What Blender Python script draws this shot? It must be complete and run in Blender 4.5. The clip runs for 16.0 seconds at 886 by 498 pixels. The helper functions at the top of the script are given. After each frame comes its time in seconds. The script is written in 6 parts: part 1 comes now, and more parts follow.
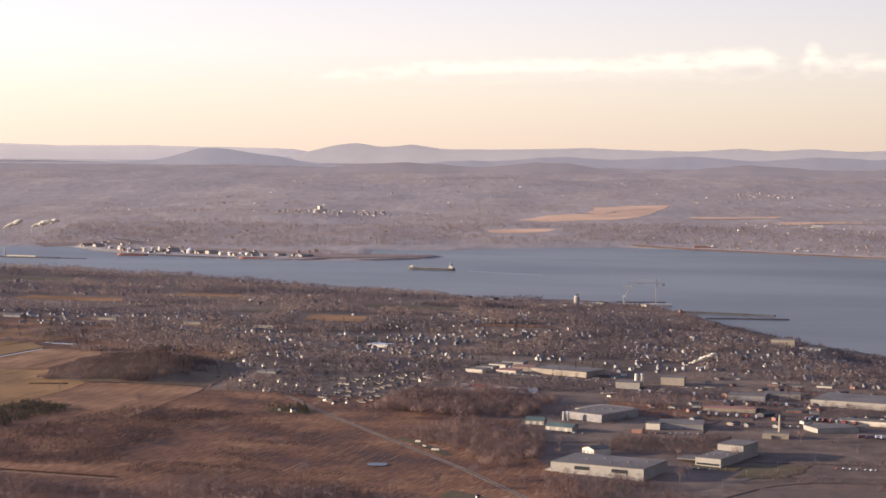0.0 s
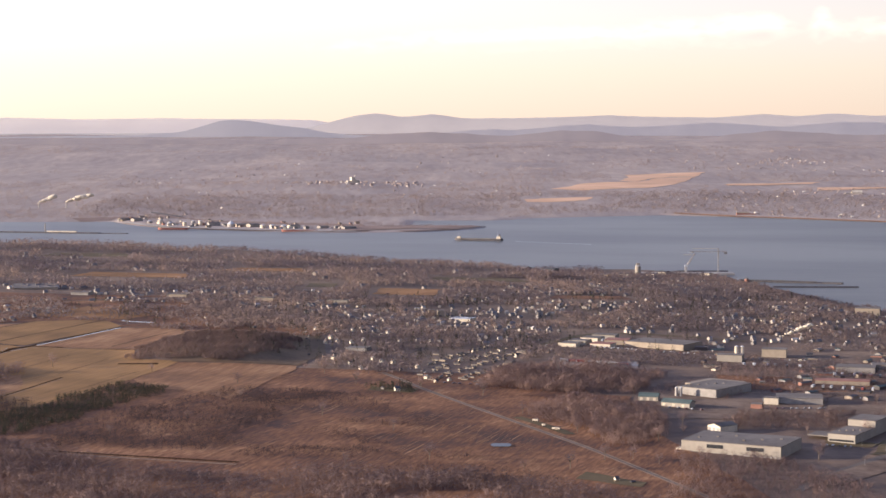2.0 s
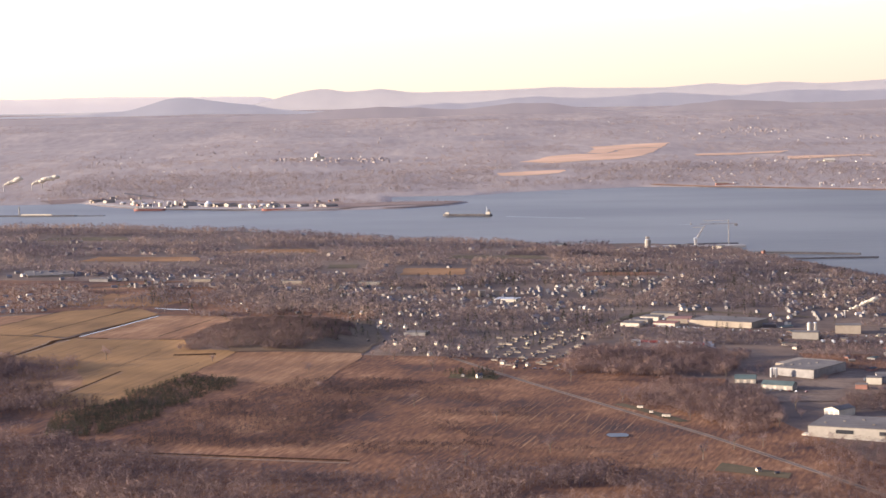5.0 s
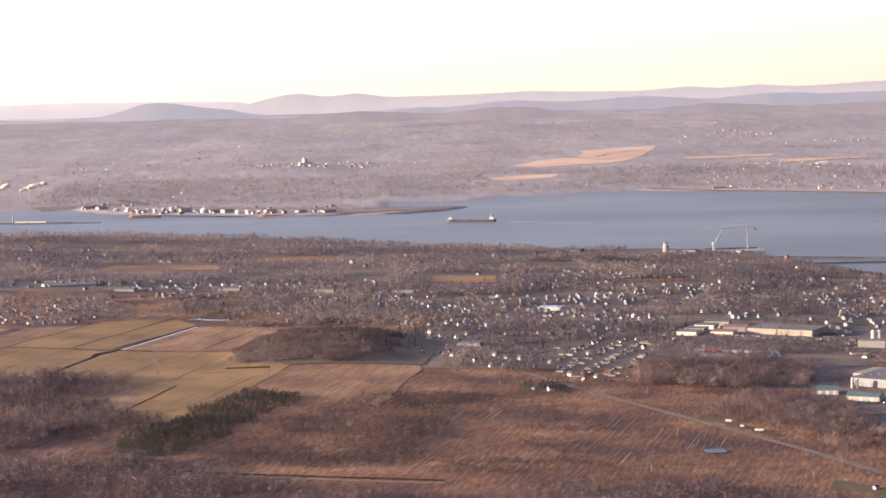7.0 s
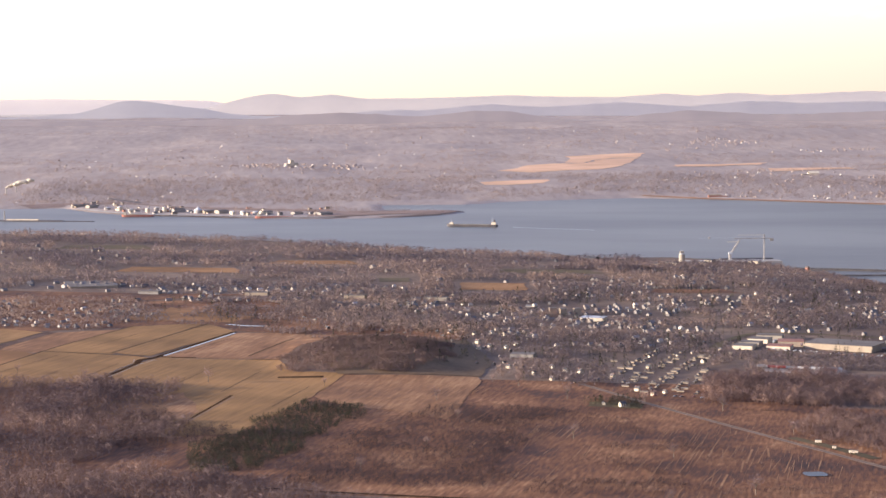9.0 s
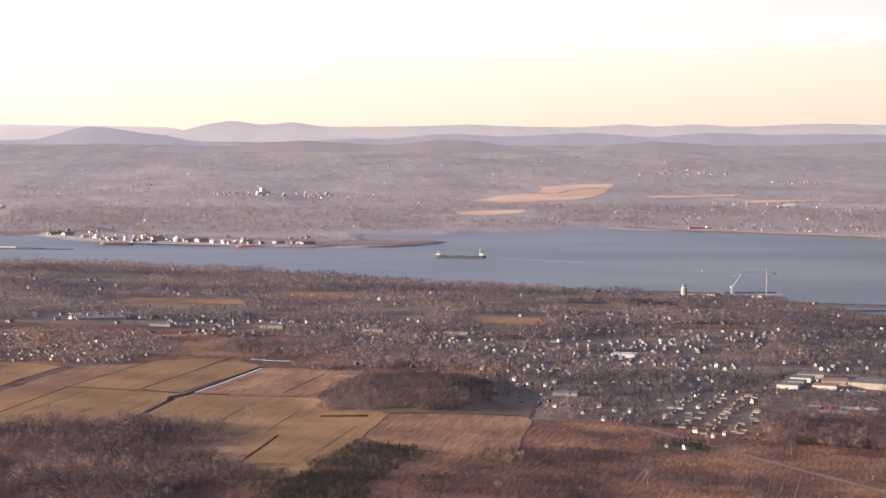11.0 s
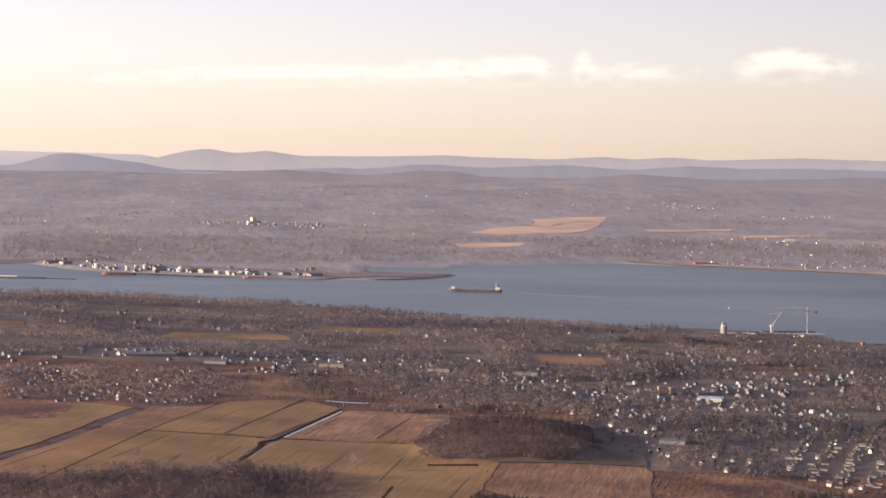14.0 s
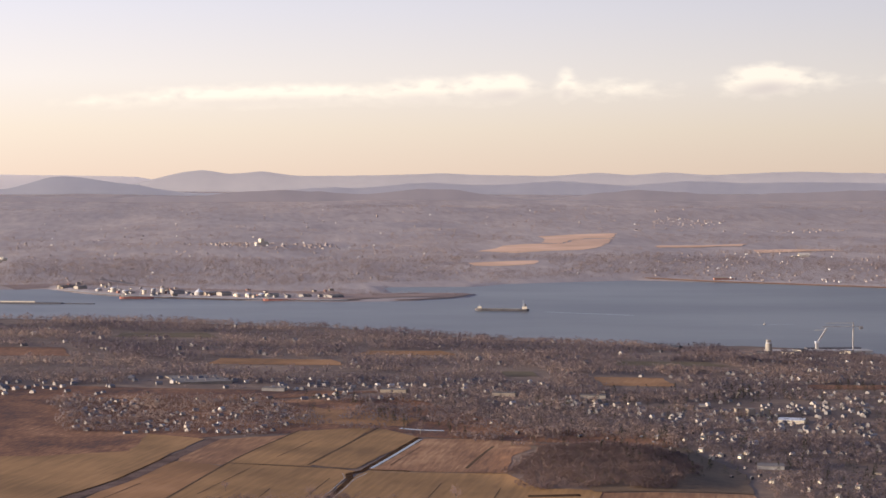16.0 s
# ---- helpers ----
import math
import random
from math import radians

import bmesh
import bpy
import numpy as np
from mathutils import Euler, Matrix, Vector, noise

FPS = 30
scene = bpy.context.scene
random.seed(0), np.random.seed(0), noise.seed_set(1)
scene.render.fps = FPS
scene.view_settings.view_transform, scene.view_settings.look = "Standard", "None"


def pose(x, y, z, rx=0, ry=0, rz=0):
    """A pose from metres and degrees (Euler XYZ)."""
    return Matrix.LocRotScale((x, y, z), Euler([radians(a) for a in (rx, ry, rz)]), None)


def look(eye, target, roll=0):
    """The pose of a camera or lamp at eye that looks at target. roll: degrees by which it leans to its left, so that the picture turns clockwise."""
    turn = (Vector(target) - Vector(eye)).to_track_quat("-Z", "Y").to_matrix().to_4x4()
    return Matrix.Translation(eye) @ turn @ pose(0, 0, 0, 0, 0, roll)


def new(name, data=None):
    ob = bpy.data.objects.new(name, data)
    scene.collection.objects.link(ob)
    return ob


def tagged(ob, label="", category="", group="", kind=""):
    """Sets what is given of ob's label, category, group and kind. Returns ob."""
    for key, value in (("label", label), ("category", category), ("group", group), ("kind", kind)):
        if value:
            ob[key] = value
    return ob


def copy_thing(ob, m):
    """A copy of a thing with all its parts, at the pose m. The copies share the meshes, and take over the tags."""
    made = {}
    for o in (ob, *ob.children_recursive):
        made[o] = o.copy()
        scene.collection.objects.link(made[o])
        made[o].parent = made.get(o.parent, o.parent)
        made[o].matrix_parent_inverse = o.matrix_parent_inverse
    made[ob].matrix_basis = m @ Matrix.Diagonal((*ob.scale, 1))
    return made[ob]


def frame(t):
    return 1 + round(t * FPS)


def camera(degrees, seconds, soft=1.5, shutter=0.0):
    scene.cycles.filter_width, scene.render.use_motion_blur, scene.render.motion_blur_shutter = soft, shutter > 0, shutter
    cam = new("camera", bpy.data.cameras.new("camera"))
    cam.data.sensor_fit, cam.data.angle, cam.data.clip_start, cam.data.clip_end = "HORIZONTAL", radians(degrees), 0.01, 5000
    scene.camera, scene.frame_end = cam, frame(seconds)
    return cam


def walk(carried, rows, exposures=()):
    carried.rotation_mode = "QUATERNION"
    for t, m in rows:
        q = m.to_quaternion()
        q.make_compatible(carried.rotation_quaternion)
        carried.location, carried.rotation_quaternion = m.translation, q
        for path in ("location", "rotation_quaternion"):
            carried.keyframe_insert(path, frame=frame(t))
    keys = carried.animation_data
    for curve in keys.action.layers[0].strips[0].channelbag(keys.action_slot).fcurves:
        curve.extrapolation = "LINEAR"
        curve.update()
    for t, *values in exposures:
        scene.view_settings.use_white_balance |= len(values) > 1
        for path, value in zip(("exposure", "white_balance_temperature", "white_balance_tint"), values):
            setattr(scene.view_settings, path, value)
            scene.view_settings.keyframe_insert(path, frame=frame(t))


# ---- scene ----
# A river valley at about a quarter of its true size, so that hills twenty kilometres off lie within the camera's range.
cam = camera(25.0, 16.0, soft=1.55)
PATH = [
    (0.0, (0.01, 0.01, 77.63), (0.747, 99.889, 72.830), 0.65),
    (0.5, (-7.07, 4.74, 77.56), (-6.535, 104.592, 72.126), 0.61),
    (1.0, (-14.19, 9.45, 77.49), (-13.781, 109.289, 71.874), 0.53),
    (1.5, (-21.23, 14.12, 77.46), (-20.714, 113.945, 71.521), 0.17),
    (2.0, (-28.24, 18.80, 77.49), (-28.014, 118.602, 71.160), -0.09),
    (2.5, (-35.33, 23.45, 77.52), (-34.325, 123.247, 71.221), -0.26),
    (3.0, (-42.43, 28.13, 77.56), (-40.652, 127.918, 71.255), -0.14),
    (3.5, (-49.44, 32.92, 77.62), (-46.951, 132.656, 70.825), -0.53),
    (4.0, (-56.36, 37.91, 77.68), (-53.477, 137.604, 70.428), -0.75),
    (6.5, (-90.85, 64.11, 77.84), (-85.914, 163.685, 70.062), -1.29),
    (7.0, (-97.77, 69.42, 77.92), (-92.413, 169.001, 70.449), -1.26),
    (7.5, (-104.77, 74.75, 78.00), (-99.106, 174.302, 70.411), -1.11),
    (8.0, (-111.74, 80.07, 78.06), (-105.730, 179.582, 70.252), -0.86),
    (8.5, (-118.54, 85.39, 78.14), (-111.817, 184.861, 70.399), -0.48),
    (9.0, (-125.18, 90.79, 78.19), (-117.896, 190.248, 70.850), -0.24),
    (11.5, (-158.04, 118.43, 78.50), (-147.620, 217.723, 72.790), 0.21),
    (12.0, (-164.50, 124.28, 78.53), (-153.572, 223.540, 73.161), 0.22),
    (12.5, (-170.99, 130.36, 78.51), (-159.752, 229.613, 73.815), 0.76),
    (13.0, (-177.25, 136.50, 78.49), (-166.390, 235.779, 73.484), 0.49),
    (13.5, (-183.26, 142.50, 78.46), (-171.782, 241.717, 73.483), 0.61),
    (14.0, (-189.40, 148.42, 78.41), (-177.382, 247.600, 74.041), 0.93),
    (14.5, (-195.76, 154.36, 78.36), (-182.821, 253.432, 74.282), 1.12),
    (15.0, (-202.13, 160.31, 78.32), (-188.868, 259.363, 74.748), 0.75),
    (15.5, (-208.35, 166.31, 78.31), (-195.277, 265.391, 74.749), 0.19),
    (16.0, (-214.45, 172.34, 78.28), (-201.719, 271.465, 74.818), 0.16),
]
EXPOSURES = [(0, 1.0), (1.0, 1.07), (2.0, 1.19), (4.0, 1.36), (6.5, 1.55), (8.0, 1.56), (9.0, 1.50), (11.5, 1.26), (12.5, 1.07), (13.5, 1.05), (14.5, 1.0), (15.2, 0.93), (16.0, 0.90)]
walk(cam, [(t, look(eye, target, roll)) for t, eye, target, roll in PATH], EXPOSURES)

# ---- light: low winter sun from the left, hazy sky with a thin band of cloud ----
SUN_AZ, SUN_EL = radians(-94), radians(9.6)
world = bpy.data.worlds.new("world")
scene.world = world
world.use_nodes = True
wn, wl = world.node_tree.nodes, world.node_tree.links
wn.clear()
w_out, w_bg = wn.new("ShaderNodeOutputWorld"), wn.new("ShaderNodeBackground")
sky = wn.new("ShaderNodeTexSky")
sky.sky_type, sky.sun_disc = "NISHITA", False
sky.sun_elevation, sky.sun_rotation = SUN_EL, SUN_AZ
sky.air_density, sky.dust_density, sky.ozone_density, sky.altitude = 1.0, 2.5, 1.0, 300
w_bg.inputs["Strength"].default_value = 0.13


def wmath(op, a, b=None, c=None):
    n = wn.new("ShaderNodeMath")
    n.operation = op
    for i, v in enumerate((a, b, c)):
        if v is None:
            continue
        if isinstance(v, (int, float)):
            n.inputs[i].default_value = v
        else:
            wl.new(v, n.inputs[i])
    return n.outputs[0]


w_tc, w_sep = wn.new("ShaderNodeTexCoord"), wn.new("ShaderNodeSeparateXYZ")
wl.new(w_tc.outputs["Generated"], w_sep.inputs[0])
azi = wmath("ARCTAN2", w_sep.outputs["X"], w_sep.outputs["Y"])
w_comb = wn.new("ShaderNodeCombineXYZ")
wl.new(wmath("MULTIPLY", azi, 95.0), w_comb.inputs[0])
wl.new(wmath("MULTIPLY", w_sep.outputs["Z"], 210.0), w_comb.inputs[1])
w_noise = wn.new("ShaderNodeTexNoise")
w_noise.inputs["Scale"].default_value, w_noise.inputs["Detail"].default_value = 1.0, 7.0
wl.new(w_comb.outputs[0], w_noise.inputs["Vector"])
# a long thin streak of cloud about two and a half degrees up with puffs along it: azimuth, height, half width, half height, weight
PUFFS = [(-0.045, 0.0372, 0.022, 0.0030, 0.40), (0.010, 0.0402, 0.034, 0.0040, 0.85), (0.062, 0.0422, 0.040, 0.0042, 0.90), (0.118, 0.0440, 0.020, 0.0052, 0.90), (0.150, 0.0455, 0.013, 0.0056, 1.0),
         (0.163, 0.0462, 0.009, 0.0046, 0.9), (0.189, 0.0478, 0.0042, 0.0056, 1.0), (0.214, 0.0450, 0.030, 0.0046, 0.55), (0.279, 0.0478, 0.013, 0.0058, 0.95), (0.290, 0.0505, 0.011, 0.0052, 0.9), (0.306, 0.0487, 0.016, 0.0046, 0.6), (0.39, 0.050, 0.05, 0.004, 0.5), (-0.20, 0.041, 0.06, 0.004, 0.3)]
cover, low_side = None, None
for a, e, ra, re, weight in PUFFS:
    du, dv = wmath("DIVIDE", wmath("SUBTRACT", azi, a), ra), wmath("DIVIDE", wmath("SUBTRACT", w_sep.outputs["Z"], e), 1.2 * re)
    lobe = wmath("MULTIPLY", wmath("POWER", 2.718, wmath("MULTIPLY", wmath("MULTIPLY_ADD", du, du, wmath("MULTIPLY", dv, dv)), -1.0)), weight)
    under = wmath("MULTIPLY", lobe, wmath("MINIMUM", wmath("MAXIMUM", wmath("MULTIPLY_ADD", dv, -0.8, 0.1), 0.0), 1.0))
    cover = lobe if cover is None else wmath("ADD", cover, lobe)
    low_side = under if low_side is None else wmath("ADD", low_side, under)
ragged = wmath("MULTIPLY", wmath("SUBTRACT", w_noise.outputs["Fac"], 0.5), wmath("MULTIPLY", wmath("MINIMUM", cover, 0.8), 3.4))
cloud_mask = wn.new("ShaderNodeClamp")
wl.new(wmath("MULTIPLY", wmath("SUBTRACT", wmath("ADD", cover, ragged), 0.14), 0.75), cloud_mask.inputs["Value"])
cloud_mask.inputs["Max"].default_value = 0.54
# winter haze: cream at the horizon, lilac-white above, deeper blue overhead, and paler towards the sun
haze = wn.new("ShaderNodeValToRGB")
haze_at = wn.new("ShaderNodeMapRange")
haze_at.inputs["From Min"].default_value, haze_at.inputs["From Max"].default_value = 0.0, 0.5
wl.new(w_sep.outputs["Z"], haze_at.inputs["Value"])
wl.new(haze_at.outputs[0], haze.inputs["Fac"])
HAZE = [(0.0, (0.95, 0.74, 0.60)), (0.05, (0.98, 0.835, 0.70)), (0.10, (0.97, 0.885, 0.845)), (0.17, (0.84, 0.81, 0.89)), (0.42, (0.44, 0.47, 0.67)), (1.0, (0.21, 0.265, 0.50))]
while len(haze.color_ramp.elements) < len(HAZE):
    haze.color_ramp.elements.new(0.5)
for el, (p, c) in zip(haze.color_ramp.elements, HAZE):
    el.position, el.color = p, (*c, 1)
sunward = wmath("COSINE", wmath("SUBTRACT", azi, SUN_AZ))
glow = wmath("MULTIPLY_ADD", sunward, 2.5, 4.3)
hazy = wn.new("ShaderNodeVectorMath")
hazy.operation = "SCALE"
wl.new(haze.outputs["Color"], hazy.inputs[0])
wl.new(glow, hazy.inputs["Scale"])
veil = wn.new("ShaderNodeMix")
veil.data_type = "RGBA"
veil.inputs["Factor"].default_value = 0.93
wl.new(sky.outputs[0], veil.inputs["A"])
wl.new(hazy.outputs[0], veil.inputs["B"])
shade = wn.new("ShaderNodeMapRange")
shade.inputs["From Min"].default_value, shade.inputs["From Max"].default_value = 0.62, 0.04
wl.new(low_side, shade.inputs["Value"])
tone = wn.new("ShaderNodeMix")
tone.data_type = "RGBA"
tone.inputs["A"].default_value, tone.inputs["B"].default_value = (3.1, 2.7, 2.6, 1), (5.4, 4.8, 4.0, 1)
wl.new(shade.outputs[0], tone.inputs["Factor"])
cloudy = wn.new("ShaderNodeMix")
cloudy.data_type = "RGBA"
wl.new(cloud_mask.outputs[0], cloudy.inputs["Factor"])
wl.new(veil.outputs["Result"], cloudy.inputs["A"])
wl.new(tone.outputs["Result"], cloudy.inputs["B"])
wl.new(cloudy.outputs["Result"], w_bg.inputs["Color"])
wl.new(w_bg.outputs[0], w_out.inputs["Surface"])

sun = new("sun", bpy.data.lights.new("sun", "SUN"))
sun.data.energy, sun.data.angle, sun.data.color = 4.55, radians(0.6), (1.0, 0.83, 0.66)
sun.matrix_world = look((0, 0, 500), (-math.sin(SUN_AZ) * math.cos(SUN_EL), -math.cos(SUN_AZ) * math.cos(SUN_EL), 500 - math.sin(SUN_EL)))

# ---- materials ----
def ramp_mat(name, stops, scale, rough=0.85, fine=8.0, fine_mix=0.35, bump=0.0, island=0.0, metal=0.0, stretch=None, spec=0.3, rnd=0.0, flow=False, thin=0.0):
    """A surface whose colour runs over stops by noise at two scales, and by a random value per piece or per object."""
    m = bpy.data.materials.new(name)
    m.use_nodes = True
    n, l = m.node_tree.nodes, m.node_tree.links
    bsdf = n["Principled BSDF"]
    bsdf.inputs["Roughness"].default_value, bsdf.inputs["Metallic"].default_value = rough, metal
    bsdf.inputs["Specular IOR Level"].default_value = spec
    geo = n.new("ShaderNodeNewGeometry")
    vec = geo.outputs["Position"]
    if stretch:
        mp = n.new("ShaderNodeMapping")
        mp.vector_type = "TEXTURE"
        mp.inputs["Rotation"].default_value = (0, 0, stretch[0])
        mp.inputs["Scale"].default_value = (stretch[1], stretch[2], 1)
        l.new(vec, mp.inputs["Vector"])
    big, small = n.new("ShaderNodeTexNoise"), n.new("ShaderNodeTexNoise")
    for t, s, d in ((big, scale, 4), (small, scale * fine, 6)):
        t.inputs["Scale"].default_value, t.inputs["Detail"].default_value = s, d
        l.new(mp.outputs[0] if stretch and (flow or t == small) else vec, t.inputs["Vector"])

    def mth(op, a, b):
        k = n.new("ShaderNodeMath")
        k.operation = op
        for i, v in enumerate((a, b)):
            if isinstance(v, (int, float)):
                k.inputs[i].default_value = v
            else:
                l.new(v, k.inputs[i])
        return k.outputs[0]

    fac = mth("ADD", mth("MULTIPLY", big.outputs["Fac"], 1 - fine_mix), mth("MULTIPLY", small.outputs["Fac"], fine_mix))
    fac = mth("ADD", mth("MULTIPLY", mth("SUBTRACT", fac, 0.5), 2.2), 0.5)
    if island:
        fac = mth("ADD", mth("MULTIPLY", fac, 1 - island), mth("MULTIPLY", geo.outputs["Random Per Island"], island))
    if rnd:
        oi = n.new("ShaderNodeObjectInfo")
        fac = mth("ADD", mth("MULTIPLY", fac, 1 - rnd), mth("MULTIPLY", oi.outputs["Random"], rnd))
    ramp = n.new("ShaderNodeValToRGB")
    e = ramp.color_ramp.elements
    while len(e) < len(stops):
        e.new(0.5)
    for k, (p, c) in enumerate(stops):
        e[k].position, e[k].color = p, (*c, 1)
    l.new(fac, ramp.inputs["Fac"])
    l.new(ramp.outputs["Color"], bsdf.inputs["Base Color"])
    if bump:
        b = n.new("ShaderNodeBump")
        b.inputs["Strength"].default_value, b.inputs["Distance"].default_value = 1.0, bump
        l.new(small.outputs["Fac"], b.inputs["Height"])
        l.new(b.outputs[0], bsdf.inputs["Normal"])
    if thin:
        # thin twigs and needles pass some of the light on
        tr, mx = n.new("ShaderNodeBsdfTranslucent"), n.new("ShaderNodeMixShader")
        mx.inputs[0].default_value = thin
        l.new(ramp.outputs["Color"], tr.inputs["Color"])
        l.new(bsdf.outputs[0], mx.inputs[1])
        l.new(tr.outputs[0], mx.inputs[2])
        l.new(mx.outputs[0], n["Material Output"].inputs["Surface"])
    return m


M_GROUND = ramp_mat("winter_ground", [(0.2, (0.102, 0.069, 0.055)), (0.5, (0.162, 0.109, 0.079)), (0.8, (0.239, 0.164, 0.112))], 0.02, fine=10, bump=0.3)
M_BRUSH = ramp_mat("dry_brush", [(0.10, (0.050, 0.026, 0.022)), (0.34, (0.105, 0.046, 0.027)), (0.54, (0.185, 0.080, 0.036)), (0.72, (0.27, 0.128, 0.060)), (0.92, (0.42, 0.23, 0.115))], 0.045, fine=26, fine_mix=0.44, bump=0.10, stretch=(radians(72), 5.5, 1.0))
M_PASTURE_GREEN = ramp_mat("olive_pasture", [(0.2, (0.186, 0.099, 0.035)), (0.5, (0.266, 0.144, 0.052)), (0.8, (0.362, 0.196, 0.074))], 0.035, fine=24, fine_mix=0.35, bump=0.06, stretch=(radians(72), 14.0, 1.0))
M_PASTURE = ramp_mat("dry_pasture", [(0.2, (0.204, 0.101, 0.038)), (0.5, (0.296, 0.147, 0.056)), (0.8, (0.388, 0.201, 0.084))], 0.035, fine=24, fine_mix=0.28, bump=0.06, stretch=(radians(70), 14.0, 1.0))
M_STUBBLE = ramp_mat("stubble", [(0.15, (0.15, 0.072, 0.036)), (0.5, (0.26, 0.128, 0.059)), (0.85, (0.42, 0.235, 0.115))], 0.05, fine=18, fine_mix=0.45, bump=0.12, stretch=(radians(74), 9.0, 1.0))
M_ROUGH = ramp_mat("rough_winter_grass", [(0.2, (0.105, 0.066, 0.038)), (0.5, (0.150, 0.094, 0.052)), (0.8, (0.20, 0.125, 0.068))], 0.05, fine=12, fine_mix=0.4)
M_ROUGH_DARK = ramp_mat("overgrown_ditch", [(0.2, (0.070, 0.044, 0.027)), (0.8, (0.130, 0.082, 0.046))], 0.12, fine=8, spec=0.05)
M_STUBBLE_ROW = ramp_mat("bleached_stubble_rows", [(0.15, (0.176, 0.086, 0.042)), (0.5, (0.282, 0.144, 0.069)), (0.85, (0.405, 0.232, 0.118))], 0.06, fine=12, fine_mix=0.4)
M_GRASS = ramp_mat("lawn", [(0.2, (0.081, 0.061, 0.029)), (0.8, (0.147, 0.106, 0.052))], 0.06)
M_DITCH = ramp_mat("ditch_bank", [(0.2, (0.045, 0.027, 0.018)), (0.8, (0.095, 0.056, 0.034))], 0.3, spec=0.0)
M_TRACK = ramp_mat("dark_earth_track", [(0.2, (0.112, 0.078, 0.066)), (0.8, (0.203, 0.143, 0.117))], 0.2, spec=0.0)
M_ROAD = ramp_mat("asphalt", [(0.2, (0.10, 0.080, 0.068)), (0.8, (0.17, 0.138, 0.115))], 0.15, rough=0.85)
M_GRAVEL = ramp_mat("gravel_yard", [(0.2, (0.097, 0.063, 0.046)), (0.5, (0.159, 0.107, 0.076)), (0.8, (0.239, 0.170, 0.121))], 0.06, fine=9)
# far plain: haze is put into the base colour, paler than the near ground
M_FARLAND = ramp_mat("hazed_far_woods", [(0.12, (0.281, 0.230, 0.214)), (0.42, (0.345, 0.285, 0.257)), (0.62, (0.387, 0.317, 0.279)), (0.9, (0.466, 0.377, 0.315))], 0.014, fine=7, fine_mix=0.5, stretch=(0, 1.0, 5.0), flow=True)
# the hills' pale blue-grey is haze put into the base colour
M_HILL = ramp_mat("hazed_distant_hills", [(0.2, (0.546, 0.535, 0.557)), (0.8, (0.598, 0.583, 0.594))], 0.01, fine=6, stretch=(0, 3, 1))
M_WATER = ramp_mat("river_water", [(0.3, (0.066, 0.070, 0.072)), (0.7, (0.092, 0.097, 0.098))], 0.004, rough=0.34, spec=0.30, fine=30, fine_mix=0.4, bump=0.06, stretch=(0, 4, 1))
wt = M_WATER.node_tree
ruffle, ruffle_map, calm = wt.nodes.new("ShaderNodeTexNoise"), wt.nodes.new("ShaderNodeMapping"), wt.nodes.new("ShaderNodeMapRange")
ruffle_map.vector_type = "TEXTURE"
ruffle_map.inputs["Scale"].default_value, ruffle_map.inputs["Rotation"].default_value = (2.2, 1.0, 1.0), (0, 0, radians(-12))
ruffle.inputs["Scale"].default_value, ruffle.inputs["Detail"].default_value = 0.006, 5.0
calm.inputs["From Min"].default_value, calm.inputs["From Max"].default_value = 0.38, 0.64
calm.inputs["To Min"].default_value, calm.inputs["To Max"].default_value = 0.31, 0.36
wt.links.new(wt.nodes.new("ShaderNodeNewGeometry").outputs["Position"], ruffle_map.inputs["Vector"])
wt.links.new(ruffle_map.outputs[0], ruffle.inputs["Vector"])
wt.links.new(ruffle.outputs["Fac"], calm.inputs["Value"])
wt.links.new(calm.outputs[0], wt.nodes["Principled BSDF"].inputs["Roughness"])
M_FOAM = ramp_mat("foam", [(0.3, (0.45, 0.5, 0.55)), (0.7, (0.75, 0.78, 0.8))], 0.5)
M_POND = ramp_mat("pond_water", [(0.3, (0.041, 0.058, 0.078)), (0.7, (0.060, 0.079, 0.102))], 0.1, rough=0.3, spec=0.22)
M_TWIG = ramp_mat("bare_twigs", [(0.22, (0.095, 0.073, 0.086)), (0.42, (0.165, 0.117, 0.120)), (0.60, (0.244, 0.169, 0.156)), (0.82, (0.354, 0.244, 0.209))], 0.03, fine=14, fine_mix=0.35, island=0.04, thin=0.32)
M_TWIG_RED = ramp_mat("bare_red_shrub", [(0.15, (0.186, 0.127, 0.121)), (0.5, (0.290, 0.197, 0.174)), (0.85, (0.414, 0.284, 0.234))], 0.03, fine_mix=0.3, island=0.04, thin=0.52)
# darker than bare_red_shrub: the grove's shade is put into the twig colour
M_TWIG_GROVE = ramp_mat("shade_darkened_twigs", [(0.15, (0.128, 0.088, 0.085)), (0.5, (0.195, 0.132, 0.119)), (0.85, (0.275, 0.185, 0.155))], 0.03, fine_mix=0.3, island=0.04, thin=0.25)
# far trees: twig colour lightened to hold the haze before them
M_TWIG_FAR = ramp_mat("hazed_far_twigs", [(0.2, (0.265, 0.205, 0.190)), (0.5, (0.351, 0.270, 0.240)), (0.8, (0.443, 0.340, 0.289))], 0.01, fine=24, fine_mix=0.4, island=0.04, thin=0.5)
M_PINE = ramp_mat("pine_needles", [(0.1, (0.034, 0.034, 0.026)), (0.5, (0.060, 0.058, 0.040)), (0.9, (0.110, 0.096, 0.062))], 0.05, island=0.15, thin=0.35)
M_BARK = ramp_mat("bark", [(0.2, (0.09, 0.07, 0.055)), (0.8, (0.2, 0.16, 0.13))], 2.0)
M_WALL = ramp_mat("house_wall", [(0.0, (0.06, 0.055, 0.058)), (0.35, (0.105, 0.09, 0.085)), (0.5, (0.10, 0.066, 0.057)), (0.8, (0.15, 0.13, 0.118)), (1.0, (0.34, 0.30, 0.26))], 0.5, rnd=0.9)
